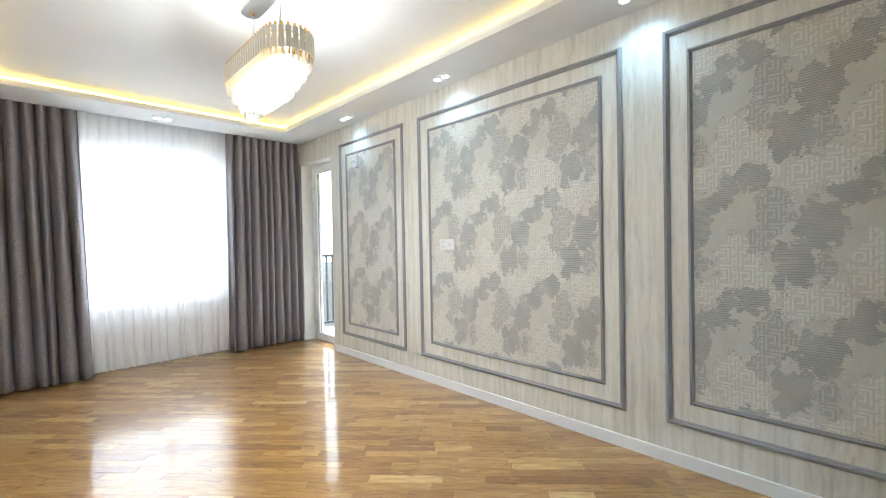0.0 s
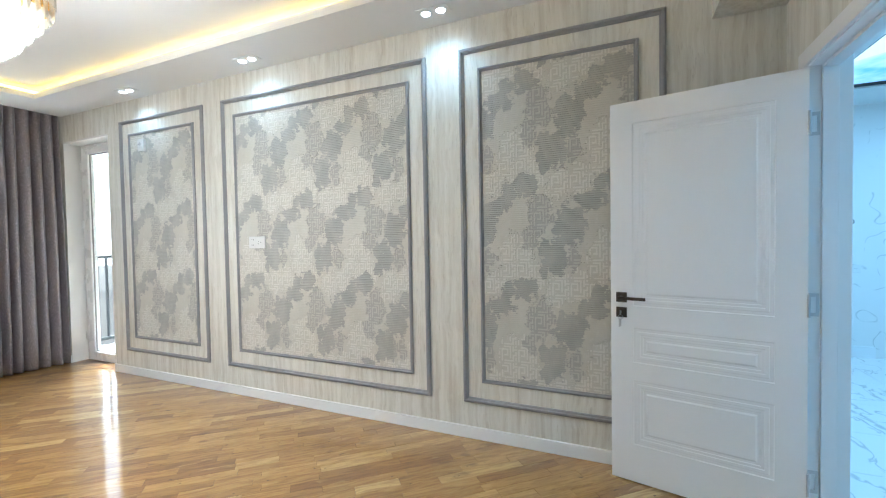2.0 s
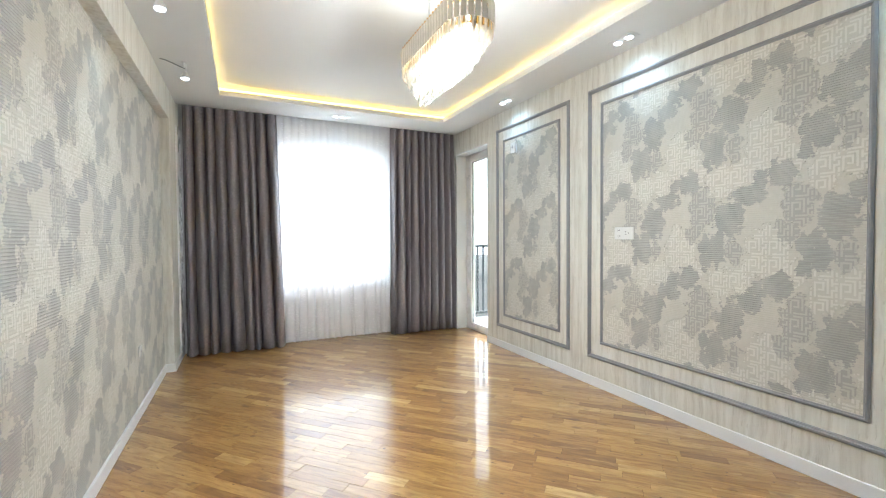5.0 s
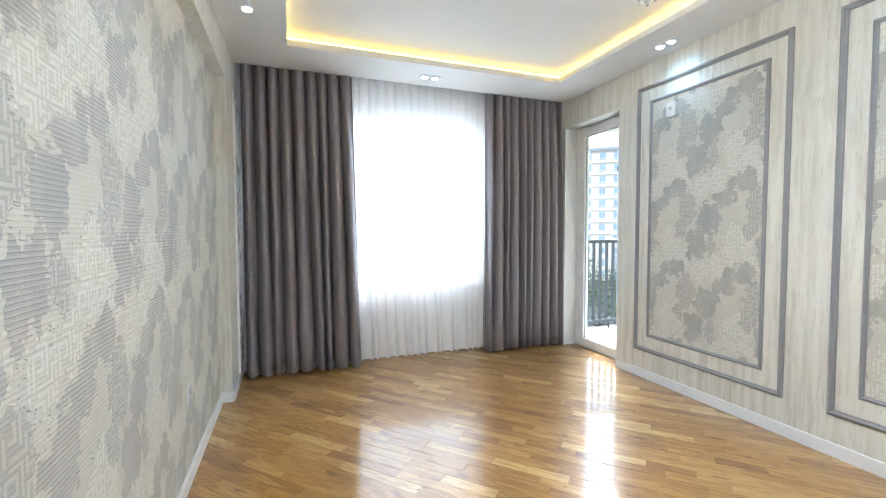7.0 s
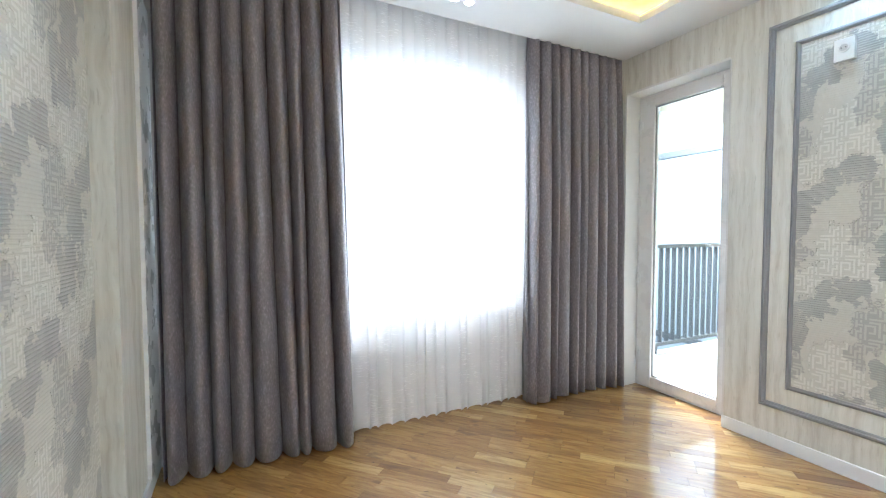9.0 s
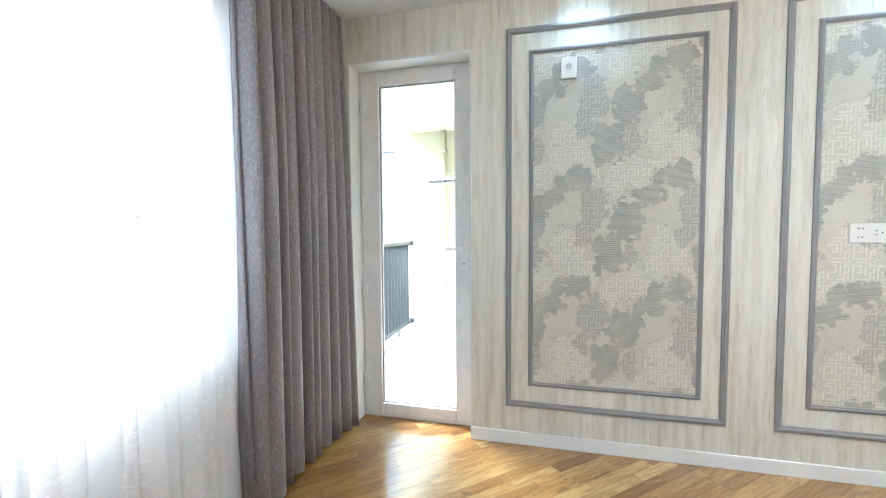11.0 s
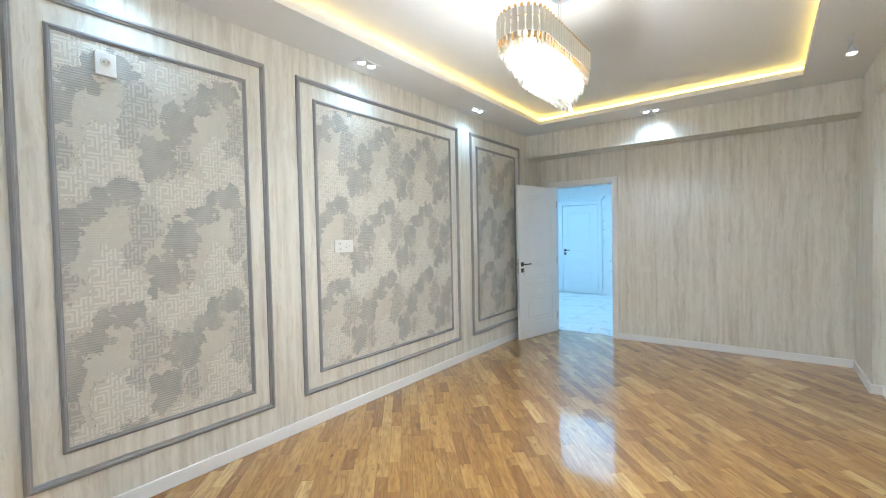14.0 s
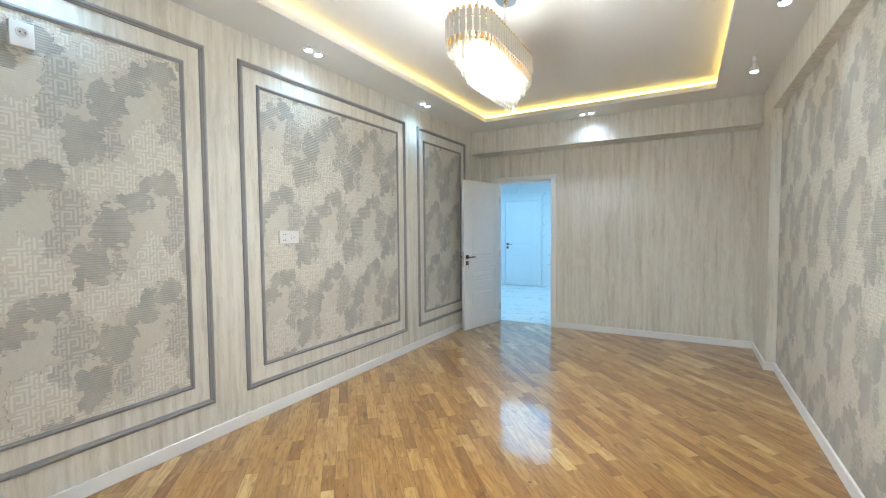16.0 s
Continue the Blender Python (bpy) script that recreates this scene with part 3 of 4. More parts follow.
fr = root("door_frame", "white door frame with flat casing and a rebate", "door frame", (DX0, 0, 0), kind="structure")
for nm, b in (("jamb", (DX0 - 0.03, DX0, -0.15, 0, 0, DZ + 0.03)), ("jamb", (DX1, DX1 + 0.03, -0.15, 0, 0, DZ + 0.03)), ("head", (DX0, DX1, -0.10, 0, DZ, DZ + 0.03)),
              ("stop", (DX0, DX0 + 0.014, -0.10, -0.045, 0, DZ)), ("stop", (DX1 - 0.014, DX1, -0.10, -0.045, 0, DZ)), ("stop", (DX0 + 0.014, DX1 - 0.014, -0.10, -0.045, DZ - 0.014, DZ)),
              ("casing", (DX0 - 0.072, DX0 - 0.006, 0, 0.014, 0, DZ + 0.072)), ("casing", (DX1 + 0.006, DX1 + 0.072, 0, 0.014, 0, DZ + 0.072)),
              ("casing", (DX0 - 0.006, DX1 + 0.006, 0, 0.014, DZ + 0.006, DZ + 0.072)),
              ("casing", (DX0 - 0.072, DX0 - 0.006, -0.115, -0.10, 0, DZ + 0.072)), ("casing", (DX1 + 0.006, DX1 + 0.072, -0.115, -0.10, 0, DZ + 0.072)),
              ("casing", (DX0 - 0.006, DX1 + 0.006, -0.115, -0.10, DZ + 0.006, DZ + 0.072))):
    under(fr, boxes(nm, M_WHITE, b, bev=0.002))
for hz in (0.228, 1.008, 1.788):
    bm = bmesh.new()
    for b in ((DX1 - 0.003, DX1, -0.040, -0.030, hz - 0.05, hz + 0.05), (DX1 - 0.003, DX1, -0.012, -0.002, hz - 0.05, hz + 0.05),
              (DX1 - 0.003, DX1, -0.030, -0.012, hz - 0.05, hz - 0.035), (DX1 - 0.003, DX1, -0.030, -0.012, hz + 0.035, hz + 0.05)):
        box(bm, *b)
    under(fr, part("hinge_plate", bm, M_STEEL, None, "steel hinge plate with a slot"))

# ---- balcony door ----
bd = root("door_2", "closed white plastic balcony door with one tall pane", "balcony door", (3.95, 6.0, 0.0), kind="structure")
FX0, FX1 = 3.945, 4.01
bm = bmesh.new()
for b in ((FX0 + 0.012, FX1 + 0.02, GY0, GY0 + 0.035, 0, GZ), (FX0 + 0.012, FX1 + 0.02, GY1 - 0.035, GY1, 0, GZ), (FX0 + 0.012, FX1 + 0.02, GY0 + 0.035, GY1 - 0.035, GZ - 0.035, GZ), (FX0 + 0.012, FX1 + 0.02, GY0 + 0.035, GY1 - 0.035, 0, 0.02)):
    box(bm, *b)
bevel(bm, 0.003)
under(bd, part("frame", bm, M_PVC))
SY0, SY1, SZ0, SZ1 = GY0 + 0.022, GY1 - 0.022, 0.022, GZ - 0.022
PY0, PY1, PZa, PZb = 5.722, 6.262, 0.105, 2.330
bm = bmesh.new()
for b in ((FX0, FX1, SY0, PY0, SZ0, SZ1), (FX0, FX1, PY1, SY1, SZ0, SZ1), (FX0, FX1, PY0, PY1, PZb, SZ1), (FX0, FX1, PY0, PY1, SZ0, PZa)):
    box(bm, *b)
bevel(bm, 0.006, 3)
under(bd, part("sash", bm, M_PVC))
bm = bmesh.new()
for b in ((FX0 + 0.018, FX0 + 0.03, PY0, PY0 + 0.006, PZa, PZb), (FX0 + 0.018, FX0 + 0.03, PY1 - 0.006, PY1, PZa, PZb), (FX0 + 0.018, FX0 + 0.03, PY0 + 0.006, PY1 - 0.006, PZb - 0.006, PZb), (FX0 + 0.018, FX0 + 0.03, PY0 + 0.006, PY1 - 0.006, PZa, PZa + 0.006)):
    box(bm, *b)
under(bd, part("gasket", bm, M_RUBBER, None, "grey rubber gasket"))
ob = under(bd, boxes("pane", M_GLASS, (FX0 + 0.03, FX0 + 0.034, PY0, PY1, PZa, PZb)))
ob.visible_shadow = False
bm = bmesh.new()
box(bm, FX0 - 0.012, FX0, 5.648, 5.676, 1.06, 1.30)
bevel(bm, 0.004)
hp = under(bd, part("handle_plate", bm, M_PVC))
bm = bmesh.new()
rod(bm, (FX0 - 0.01, 5.662, 1.215), (FX0 - 0.05, 5.662, 1.215), 0.009)
box(bm, FX0 - 0.058, FX0 - 0.044, 5.655, 5.785, 1.206, 1.224)
bevel(bm, 0.003)
under(bd, part("lever", bm, M_PVC))
bm = bmesh.new()
rod(bm, (FX0 - 0.012, 5.662, 1.115), (FX0 - 0.018, 5.662, 1.115), 0.009, n=12)
box(bm, FX0 - 0.032, FX0 - 0.012, 5.661, 5.663, 1.104, 1.126)
under(bd, part("lock", bm, M_STEEL, None, "steel lock cylinder"))
for hz in (0.28, 0.92, 1.55, 2.2):
    bm = bmesh.new()
    rod(bm, (FX0 - 0.004, GY1 - 0.018, hz - 0.045), (FX0 - 0.004, GY1 - 0.018, hz + 0.045), 0.009, n=10)
    box(bm, FX0 - 0.006, FX0, GY1 - 0.045, GY1 - 0.02, hz - 0.03, hz + 0.03)
    under(bd, part("hinge", bm, M_PVC))
# smooth white lining of the deep reveal
setting("door_reveal", M_PLASTER, "white plastered reveal of the balcony door", "reveal",
        (XR - 0.003, FX0 + 0.01, GY0 - 0.006, GY0 + 0.004, 0, GZ), (XR - 0.003, FX0 + 0.01, GY1 - 0.004, GY1 + 0.012, 0, GZ), (XR - 0.003, FX0 + 0.01, GY0 + 0.004, GY1 - 0.004, GZ - 0.004, GZ + 0.012))

# ---- window behind the voile ----
wd = root("window_1", "wide white plastic window with two mullions", "window", ((WX0 + WX1) / 2, YW, WZ0), kind="structure")
wy0, wy1 = YW + 0.06, YW + 0.12
bm = bmesh.new()
mx = [WX0, WX0 + (WX1 - WX0) / 3, WX0 + 2 * (WX1 - WX0) / 3, WX1]
for b in ((WX0, WX0 + 0.06, wy0, wy1, WZ0, WZ1), (WX1 - 0.06, WX1, wy0, wy1, WZ0, WZ1), (WX0 + 0.06, WX1 - 0.06, wy0, wy1, WZ0, WZ0 + 0.06), (WX0 + 0.06, WX1 - 0.06, wy0, wy1, WZ1 - 0.06, WZ1),
          (mx[1] - 0.04, mx[1] + 0.04, wy0, wy1, WZ0 + 0.06, WZ1 - 0.06), (mx[2] - 0.04, mx[2] + 0.04, wy0, wy1, WZ0 + 0.06, WZ1 - 0.06)):
    box(bm, *b)
bevel(bm, 0.004)
under(wd, part("window_frame", bm, M_PVC))
for i in range(3):
    o = under(wd, boxes("pane", M_GLASS, (mx[i] + 0.04, mx[i + 1] - 0.04, wy0 + 0.025, wy0 + 0.03, WZ0 + 0.05, WZ1 - 0.05)))
    o.visible_shadow = False
under(wd, boxes("window_sill", M_PVC, (WX0, WX1, YW - 0.03, wy0, WZ0 - 0.03, WZ0 + 0.002), bev=0.004))


# ---- curtains ----
def hanging(name, x0, x1, y, z0, z1, pitch, depth, mat, seed, flare=0.0, hem=0.0, th=0.0, cols=None, bulge=0.0, anchor=0.5):
    """Pleated cloth: tight regular folds at the head that open out and wander towards the hem."""
    rnd = random.Random(seed)
    cols = cols or int((x1 - x0) / 0.005)
    rows = 26
    ph = [rnd.uniform(-0.6, 0.6) for _ in range(40)]
    amp = [rnd.uniform(0.65, 1.15) for _ in range(40)]
    bm = bmesh.new()
    grid = []
    for j in range(rows + 1):
        f = j / rows
        line = []
        for i in range(cols + 1):
            u = i / cols
            s = u * (x1 - x0) / pitch
            k = int(s) % 39
            m = s - int(s)
            p = ph[k] * (1 - m) + ph[k + 1] * m
            a = amp[k] * (1 - m) + amp[k + 1] * m
            w = 2 * abs(math.sin(math.pi * s + p * (0.5 + f))) ** 0.62 - 1
            grow = 0.6 + 0.4 * min(1, f * 2.5)
            yy = y - depth * grow * a * w - 0.012 * f * math.sin(u * 5 + seed) - bulge * f * u ** 5
            xx = x0 + u * (x1 - x0) + (u - anchor) * flare * f + 0.010 * f * math.sin(3.1 * s + seed)
            zz = z1 + (z0 - z1) * f
            if j == rows:
                zz += hem * (0.5 + 0.5 * w)
            line.append(bm.verts.new((xx, yy, zz)))
        grid.append(line)
    for a, b in zip(grid, grid[1:]):
        for i in range(cols):
            bm.faces.new((a[i], a[i + 1], b[i + 1], b[i]))
    ob = part(name, bm, mat, smooth=True)
    if th:
        mod = ob.modifiers.new("thick", "SOLIDIFY")
        mod.thickness = th
    return ob


tagged(hanging("curtain", XL + 0.052, 1.455, 6.485, 0.012, TOP - 0.02, 0.104, 0.076, M_VELVET, 3, 0.065, 0.0, 0.003, None, 0.0, 0.0), "taupe velvet curtain in deep pleats beside the recess wall", "curtain", "window curtains")
tagged(hanging("curtain", 2.858, 3.772, 6.485, 0.012, TOP - 0.02, 0.098, 0.078, M_VELVET, 8, 0.03, 0.0, 0.003, None, 0.06, 1.0), "taupe velvet curtain in deep pleats beside the balcony door", "curtain", "window curtains")
tagged(hanging("sheer_curtain", XL + 0.06, 3.60, 6.560, 0.006, TOP - 0.02, 0.085, 0.016, M_VOILE, 5, 0.0, 0.034), "white sheer voile curtain with a scalloped hem", "sheer curtain")
rl = root("curtain_rail", "white curtain rail hidden in the ceiling pocket", "curtain rail", (2.1, 6.52, TOP - 0.02))
under(rl, boxes("track", M_WHITE, (XL, XR - 0.01, 6.46, 6.51, TOP - 0.02, TOP), bev=0.003))
under(rl, boxes("track", M_WHITE, (XL, XR - 0.01, 6.54, 6.59, TOP - 0.02, TOP), bev=0.003))


# ---- sockets and switches ----
def plate(name, label, category, axis, at, w, h, d, holes, mat=M_SWITCH, out=-1):
    """A wall plate; axis 'x' for walls of constant x, 'y' for constant y; out: direction away from the wall."""
    p = root(name, label, category, at)
    x, y, z = 0, 0, 0

    def put(bm, u0, u1, d0, d1, z0, z1):
        lo, hi = sorted((d0 * out, d1 * out))
        if axis == "x":
            box(bm, lo, hi, u0, u1, z0, z1)
        else:
            box(bm, u0, u1, lo, hi, z0, z1)
    bm = bmesh.new()
    put(bm, -w / 2, w / 2, 0, d, -h / 2, h / 2)
    bevel(bm, 0.003)
    part("plate", bm, mat, p)
    for nm, u, v, a, b in holes:
        bm = bmesh.new()
        put(bm, u - a / 2, u + a / 2, d - 0.002, d + (0.0015 if nm != "rocker" else 0.003), v - b / 2, v + b / 2)
        if nm == "rocker":
            bevel(bm, 0.001)
        part(nm, bm, mat if nm == "rocker" else M_DARK, p)
    return p


holes = [("slot", s * 0.008 + 0.046, v, 0.006, 0.006) for s in (-1, 1) for v in (-0.022, 0.022)]
holes += [("slot", -0.045, 0.0, 0.005, 0.007), ("slot", -0.020, 0.010, 0.009, 0.004), ("slot", -0.020, -0.010, 0.009, 0.004)]
plate("double_socket", "white double wall socket on the relief wallpaper", "socket", "x", (XR - 0.004, 3.533, 1.315), 0.183, 0.10, 0.012, holes)
sk1 = plate("socket", "white single round-pin socket standing proud of the panel", "socket", "x", (XR - 0.004, 5.008, 2.270), 0.086, 0.115, 0.028, [])
bm = bmesh.new()
rod(bm, (-0.0285, 0, 0.008), (-0.032, 0, 0.008), 0.024, 0.022, 20)
face = part("socket_ring", bm, M_SWITCH, sk1)
bm = bmesh.new()
rod(bm, (-0.031, 0, 0.008), (-0.033, 0, 0.008), 0.018, n=20)
part("well", bm, M_STEEL, sk1)
for s in (-0.009, 0.009):
    bm = bmesh.new()
    rod(bm, (-0.032, s, 0.008), (-0.0345, s, 0.008), 0.003, n=8)
    part("pin_hole", bm, M_DARK, sk1)
M_TAUPE = painted("beige switch plastic", (0.74, 0.72, 0.66), 0.35, 0.03)
plate("light_switch", "beige double rocker light switch on the streaked wall", "switch", "y", (2.352, 0.0, 0.921), 0.16, 0.085, 0.010,
      [("rocker", -0.038, 0, 0.066, 0.066), ("rocker", 0.038, 0, 0.066, 0.066)], M_TAUPE, 1)
plate("socket", "white wall socket low on the recessed wall", "socket", "x", (XN, 1.54, 0.468), 0.08, 0.08, 0.012, [("slot", -0.01, 0, 0.005, 0.005), ("slot", 0.01, 0, 0.005, 0.005)], M_SWITCH, 1)
plate("socket", "white wall socket low on the recessed wall", "socket", "x", (XN, 4.9, 0.468), 0.08, 0.08, 0.012, [("slot", -0.01, 0, 0.005, 0.005), ("slot", 0.01, 0, 0.005, 0.005)], M_SWITCH, 1)


# ---- ceiling spots ----
def double_spot(x, y, along, label):
    p = root("ceiling_spotlight", label, "spotlight", (x, y, H), "recessed double spotlights")
    bm = bmesh.new()
    a, b = (0.05, 0.105) if along == "y" else (0.105, 0.05)
    box(bm, -a, a, -b, b, -0.006, 0.0)
    bevel(bm, 0.002)
    part("trim", bm, M_CEIL, p)
    for s in (-0.05, 0.05):
        dx, dy = (0, s) if along == "y" else (s, 0)
        bm = bmesh.new()
        rod(bm, (dx, dy, -0.006), (dx, dy, -0.011), 0.036, 0.033, 20)
        part("lamp_ring", bm, M_WHITE, p)
        bm = bmesh.new()
        rod(bm, (dx, dy, -0.011), (dx, dy, -0.0145), 0.029, 0.026, 20)
        part("lens", bm, M_SPOT, p, "glowing cool white lens")
    return p


SPOTS = [(3.62, 4.93), (3.62, 3.40), (3.62, 1.81)]
for x, y in SPOTS:
    double_spot(x, y, "y", "white recessed double spotlight above the panelled wall")
    lamp("spot_light", "SPOT", 11, (0.52, 0.80, 1.0), look((x, y, H - 0.03), (x + 0.06, y, 0)), 0.05, cone=150, blend=1.0)
double_spot(2.17, 0.50, "x", "white recessed double spotlight near the back beam")
lamp("spot_light", "SPOT", 19, (0.66, 0.83, 1.0), look((2.17, 0.50, H - 0.03), (2.17, 0.44, 0)), 0.05, cone=150, blend=1.0)
double_spot(2.14, 6.21, "x", "white recessed double spotlight before the curtains")
lamp("spot_light", "SPOT", 10, (0.52, 0.80, 1.0), look((2.14, 6.21, H - 0.03), (2.14, 6.24, 0)), 0.05, cone=150, blend=1.0)


def dangling_spot(x, y, slack=False):
    """A small lamp hanging out of its ceiling hole on its leads."""
    p = root("hanging_spotlight", "small white lamp hanging from a ceiling hole by its leads", "spotlight", (x, y, H), "hanging spotlights")
    bm = bmesh.new()
    rod(bm, (0, 0, 0), (0, 0, -0.004), 0.026, 0.024, 20)
    part("ceiling_ring", bm, M_CEIL, p)
    bm = bmesh.new()
    for s in (-1, 1):
        rod(bm, (0.004 * s, 0, -0.003), (0.006 * s, 0.003, -0.08), 0.0022, n=8)
    part("lead", bm, M_WHITE, p)
    if slack:
        bm = bmesh.new()
        loop = [Vector((-0.17 * k, 0.02 * math.sin(5 * k), -0.004 - 0.045 * (1 - k) ** 2)) for k in (0, 0.2, 0.4, 0.6, 0.8, 1.0)]
        for a, b in zip(loop, loop[1:]):
            rod(bm, a, b, 0.003, n=8)
        part("slack_cable", bm, M_RAIL, p, "thin dark cable along the ceiling")
    bm = bmesh.new()
    rod(bm, (0, 0, -0.006), (0, 0, -0.045), 0.014, 0.014, 12)
    part("lamp_holder", bm, M_WHITE, p)
    bm = bmesh.new()
    rod(bm, (0, 0, -0.075), (0, 0, -0.130), 0.014, 0.034, 20)
    part("housing", bm, M_WHITE, p)
    bm = bmesh.new()
    rod(bm, (0, 0, -0.130), (0, 0, -0.135), 0.029, 0.027, 20)
    part("lens", bm, M_SPOT, p, "glowing cool white lens")
    return p


for y in (1.53, 2.72, 4.05, 5.20):
    dangling_spot(0.675, y, y > 5)
    lamp("spot_light", "SPOT", 9, (0.78, 0.92, 1.0), look((0.675, y, H - 0.15), (0.66, y, 0)), 0.025, cone=110, blend=0.8)


# ---- chandelier ----
CX, CY = 2.14, 3.38


def stadium(length, width, n):
    """n points with outward directions, evenly round a stadium lying along y."""
    r, s = width / 2, length / 2 - width / 2
    per = 4 * s + 2 * math.pi * r
    for i in range(n):
        d = (i + 0.5) / n * per
        if d < 2 * s:
            yield r, -s + d, 0.0
        elif d < 2 * s + math.pi * r:
            a = (d - 2 * s) / r
            yield r * math.cos(a), s + r * math.sin(a), a
        elif d < 4 * s + math.pi * r:
            yield -r, s - (d - 2 * s - math.pi * r), math.pi
        else:
            a = math.pi + (d - 4 * s - math.pi * r) / r
            yield r * math.cos(a), -s + r * math.sin(a), a


ch = root("chandelier", "oval crystal chandelier with pale slats and gold tips, lit", "chandelier", (CX, CY, TOP))
bm = bmesh.new()
pts = list(stadium(0.56, 0.12, 40))
lo = [bm.verts.new((x, y, -0.035)) for x, y, _ in pts]
hi = [bm.verts.new((x, y, 0.0)) for x, y, _ in pts]
bm.faces.new(lo)
bm.faces.new(hi[::-1])
for i in range(40):
    bm.faces.new((lo[i], lo[(i + 1) % 40], hi[(i + 1) % 40], hi[i]))
part("ceiling_plate", bm, M_STEEL, ch, "polished steel ceiling plate")
for y in (-0.20, 0.20):
    bm = bmesh.new()
    rod(bm, (0, y, -0.035), (0, y, -0.055), 0.012, 0.006)
    part("gold_boss", bm, M_GOLD, ch)
    bm = bmesh.new()
    rod(bm, (0, y, -0.05), (0, y, -0.36), 0.0022, n=8)
    rod(bm, (0.012, y, -0.05), (0.006, y + 0.01, -0.36), 0.0035, n=8)
    part("suspension_cable", bm, M_STEEL, ch)
ZT = -0.365  # head of the slats below the upper ceiling
CL, CW = 0.87, 0.27
bm = bmesh.new()
slat = 0.115
box(bm, -0.003, 0.003, -0.0150, 0.0150, -slat, 0)
bevel(bm, 0.0015, 1)
slat_mesh = made("slat", bm, M_SLAT)
bm = bmesh.new()
rod(bm, (0, 0, -0.010), (0, 0, 0.020), 0.0075, n=8)
tip_mesh = made("gold_tip", bm, M_GOLD)
bm = bmesh.new()
rod(bm, (0, 0, -slat - 0.030), (0, 0, -slat + 0.01), 0.0058, n=8)
foot_mesh = made("gold_foot", bm, M_GOLD)
N = 58
for i, (x, y, a) in enumerate(stadium(CL, CW, N)):
    for nm, me, r in (("slat", slat_mesh, 0.0), ("gold_tip", tip_mesh, -0.011), ("gold_foot", foot_mesh, -0.011)):
        o = new(nm, me)
        o.parent = ch
        o.matrix_basis = Matrix.Translation((x + r * math.cos(a), y + r * math.sin(a), ZT)) @ Matrix.Rotation(a, 4, "Z")
bm = bmesh.new()
for z in (-0.03, -0.14):
    inner, outer = list(stadium(CL - 0.05, CW - 0.05, 60)), list(stadium(CL - 0.028, CW - 0.028, 60))
    ri = [[bm.verts.new((x, y, ZT + z + d)) for x, y, _ in ring] for ring in (inner, outer) for d in (0, 0.008)]
    for i in range(60):
        j = (i + 1) % 60
        for p, q in ((0, 1), (1, 3), (3, 2), (2, 0)):
            bm.faces.new((ri[p][i], ri[p][j], ri[q][j], ri[q][i]))
part("ring_frame", bm, M_GOLD, ch)
bm = bmesh.new()
rod(bm, (0, 0, 0), (0, 0, -0.010), 0.004, 0.013, 6)
rod(bm, (0, 0, -0.010), (0, 0, -0.105), 0.013, 0.012, 6)
rod(bm, (0, 0, -0.105), (0, 0, -0.125), 0.012, 0.003, 6)
drop_mesh = made("crystal_drop", bm, M_CRYSTAL)
turns = random.Random(21)
for k, (dl, dz) in enumerate(((0.03, -0.065), (0.10, -0.120), (0.17, -0.170), (0.235, -0.220))):
    l, w = CL - dl, max(0.04, CW - dl)
    n = int((2 * (l - w) + math.pi * w) / 0.034)
    for x, y, a in stadium(l, w, n):
        o = new("crystal_drop", drop_mesh)
        o.parent = ch
        o.matrix_basis = Matrix.Translation((x, y, ZT + dz + 0.01)) @ Matrix.Rotation(a + turns.uniform(-0.3, 0.3), 4, "Z")
for y in (-0.30, -0.20, -0.10, 0.0, 0.10, 0.20, 0.30):
    bm = bmesh.new()
    rod(bm, (0, y, ZT - 0.05), (0, y, ZT - 0.08), 0.012, 0.020, 10)
    rod(bm, (0, y, ZT - 0.08), (0, y, ZT - 0.26), 0.022, 0.018, 10)
    part("led_bulb", bm, M_BULB, ch, "glowing warm led bulb")
lamp("chandelier_light", "POINT", 32, (1.0, 0.97, 0.93), pose(CX, CY, 2.02), 0.06)
lamp("chandelier_downlight", "AREA", 20, (1.0, 0.97, 0.93), look((CX, CY, 2.09), (CX, CY, 0)), sx=0.1, sy=0.5)
lamp("chandelier_uplight", "AREA", 3.6, (1.0, 0.95, 0.86), look((CX, CY, 2.50), (CX, CY, 3)), sx=0.22, sy=0.8)

# ---- hallway ----
HX0, HX1, HY0, HZ = 1.2, 6.95, -3.93, 2.62
setting("hall_wall_far", M_SWIRL, "white hallway wall with grey swirl wallpaper", "wall", (HX0, HX1 + 0.15, HY0 - 0.15, HY0, 0, HZ))
setting("hall_wall_end", M_SWIRL, "white hallway end wall with grey swirl wallpaper", "wall", (HX1, HX1 + 0.15, HY0, -0.10, 0, HZ))
setting("hall_wall_near", M_SWIRL, "white hallway wall", "wall", (XR, HX1, -0.10, 0.0, 0, HZ))
setting("hall_wall_side", M_PLASTER, "white hallway side wall", "wall", (HX0 - 0.15, HX0, HY0 - 0.15, -0.10, 0, HZ))
setting("hall_ceiling", M_CEIL, "white hallway ceiling round a printed cloud field", "ceiling",
        (HX0, HX1, HY0, -3.2, HZ, HZ + 0.1), (HX0, HX1, -0.85, -0.10, HZ, HZ + 0.1), (6.3, HX1, -3.2, -0.85, HZ, HZ + 0.1), (HX0, 2.2, -3.2, -0.85, HZ, HZ + 0.1))
setting("hall_ceiling_film", M_CLOUD, "backlit blue ceiling film printed with clouds", "ceiling", (2.2, 6.3, -3.2, -0.85, HZ + 0.04, HZ + 0.06))
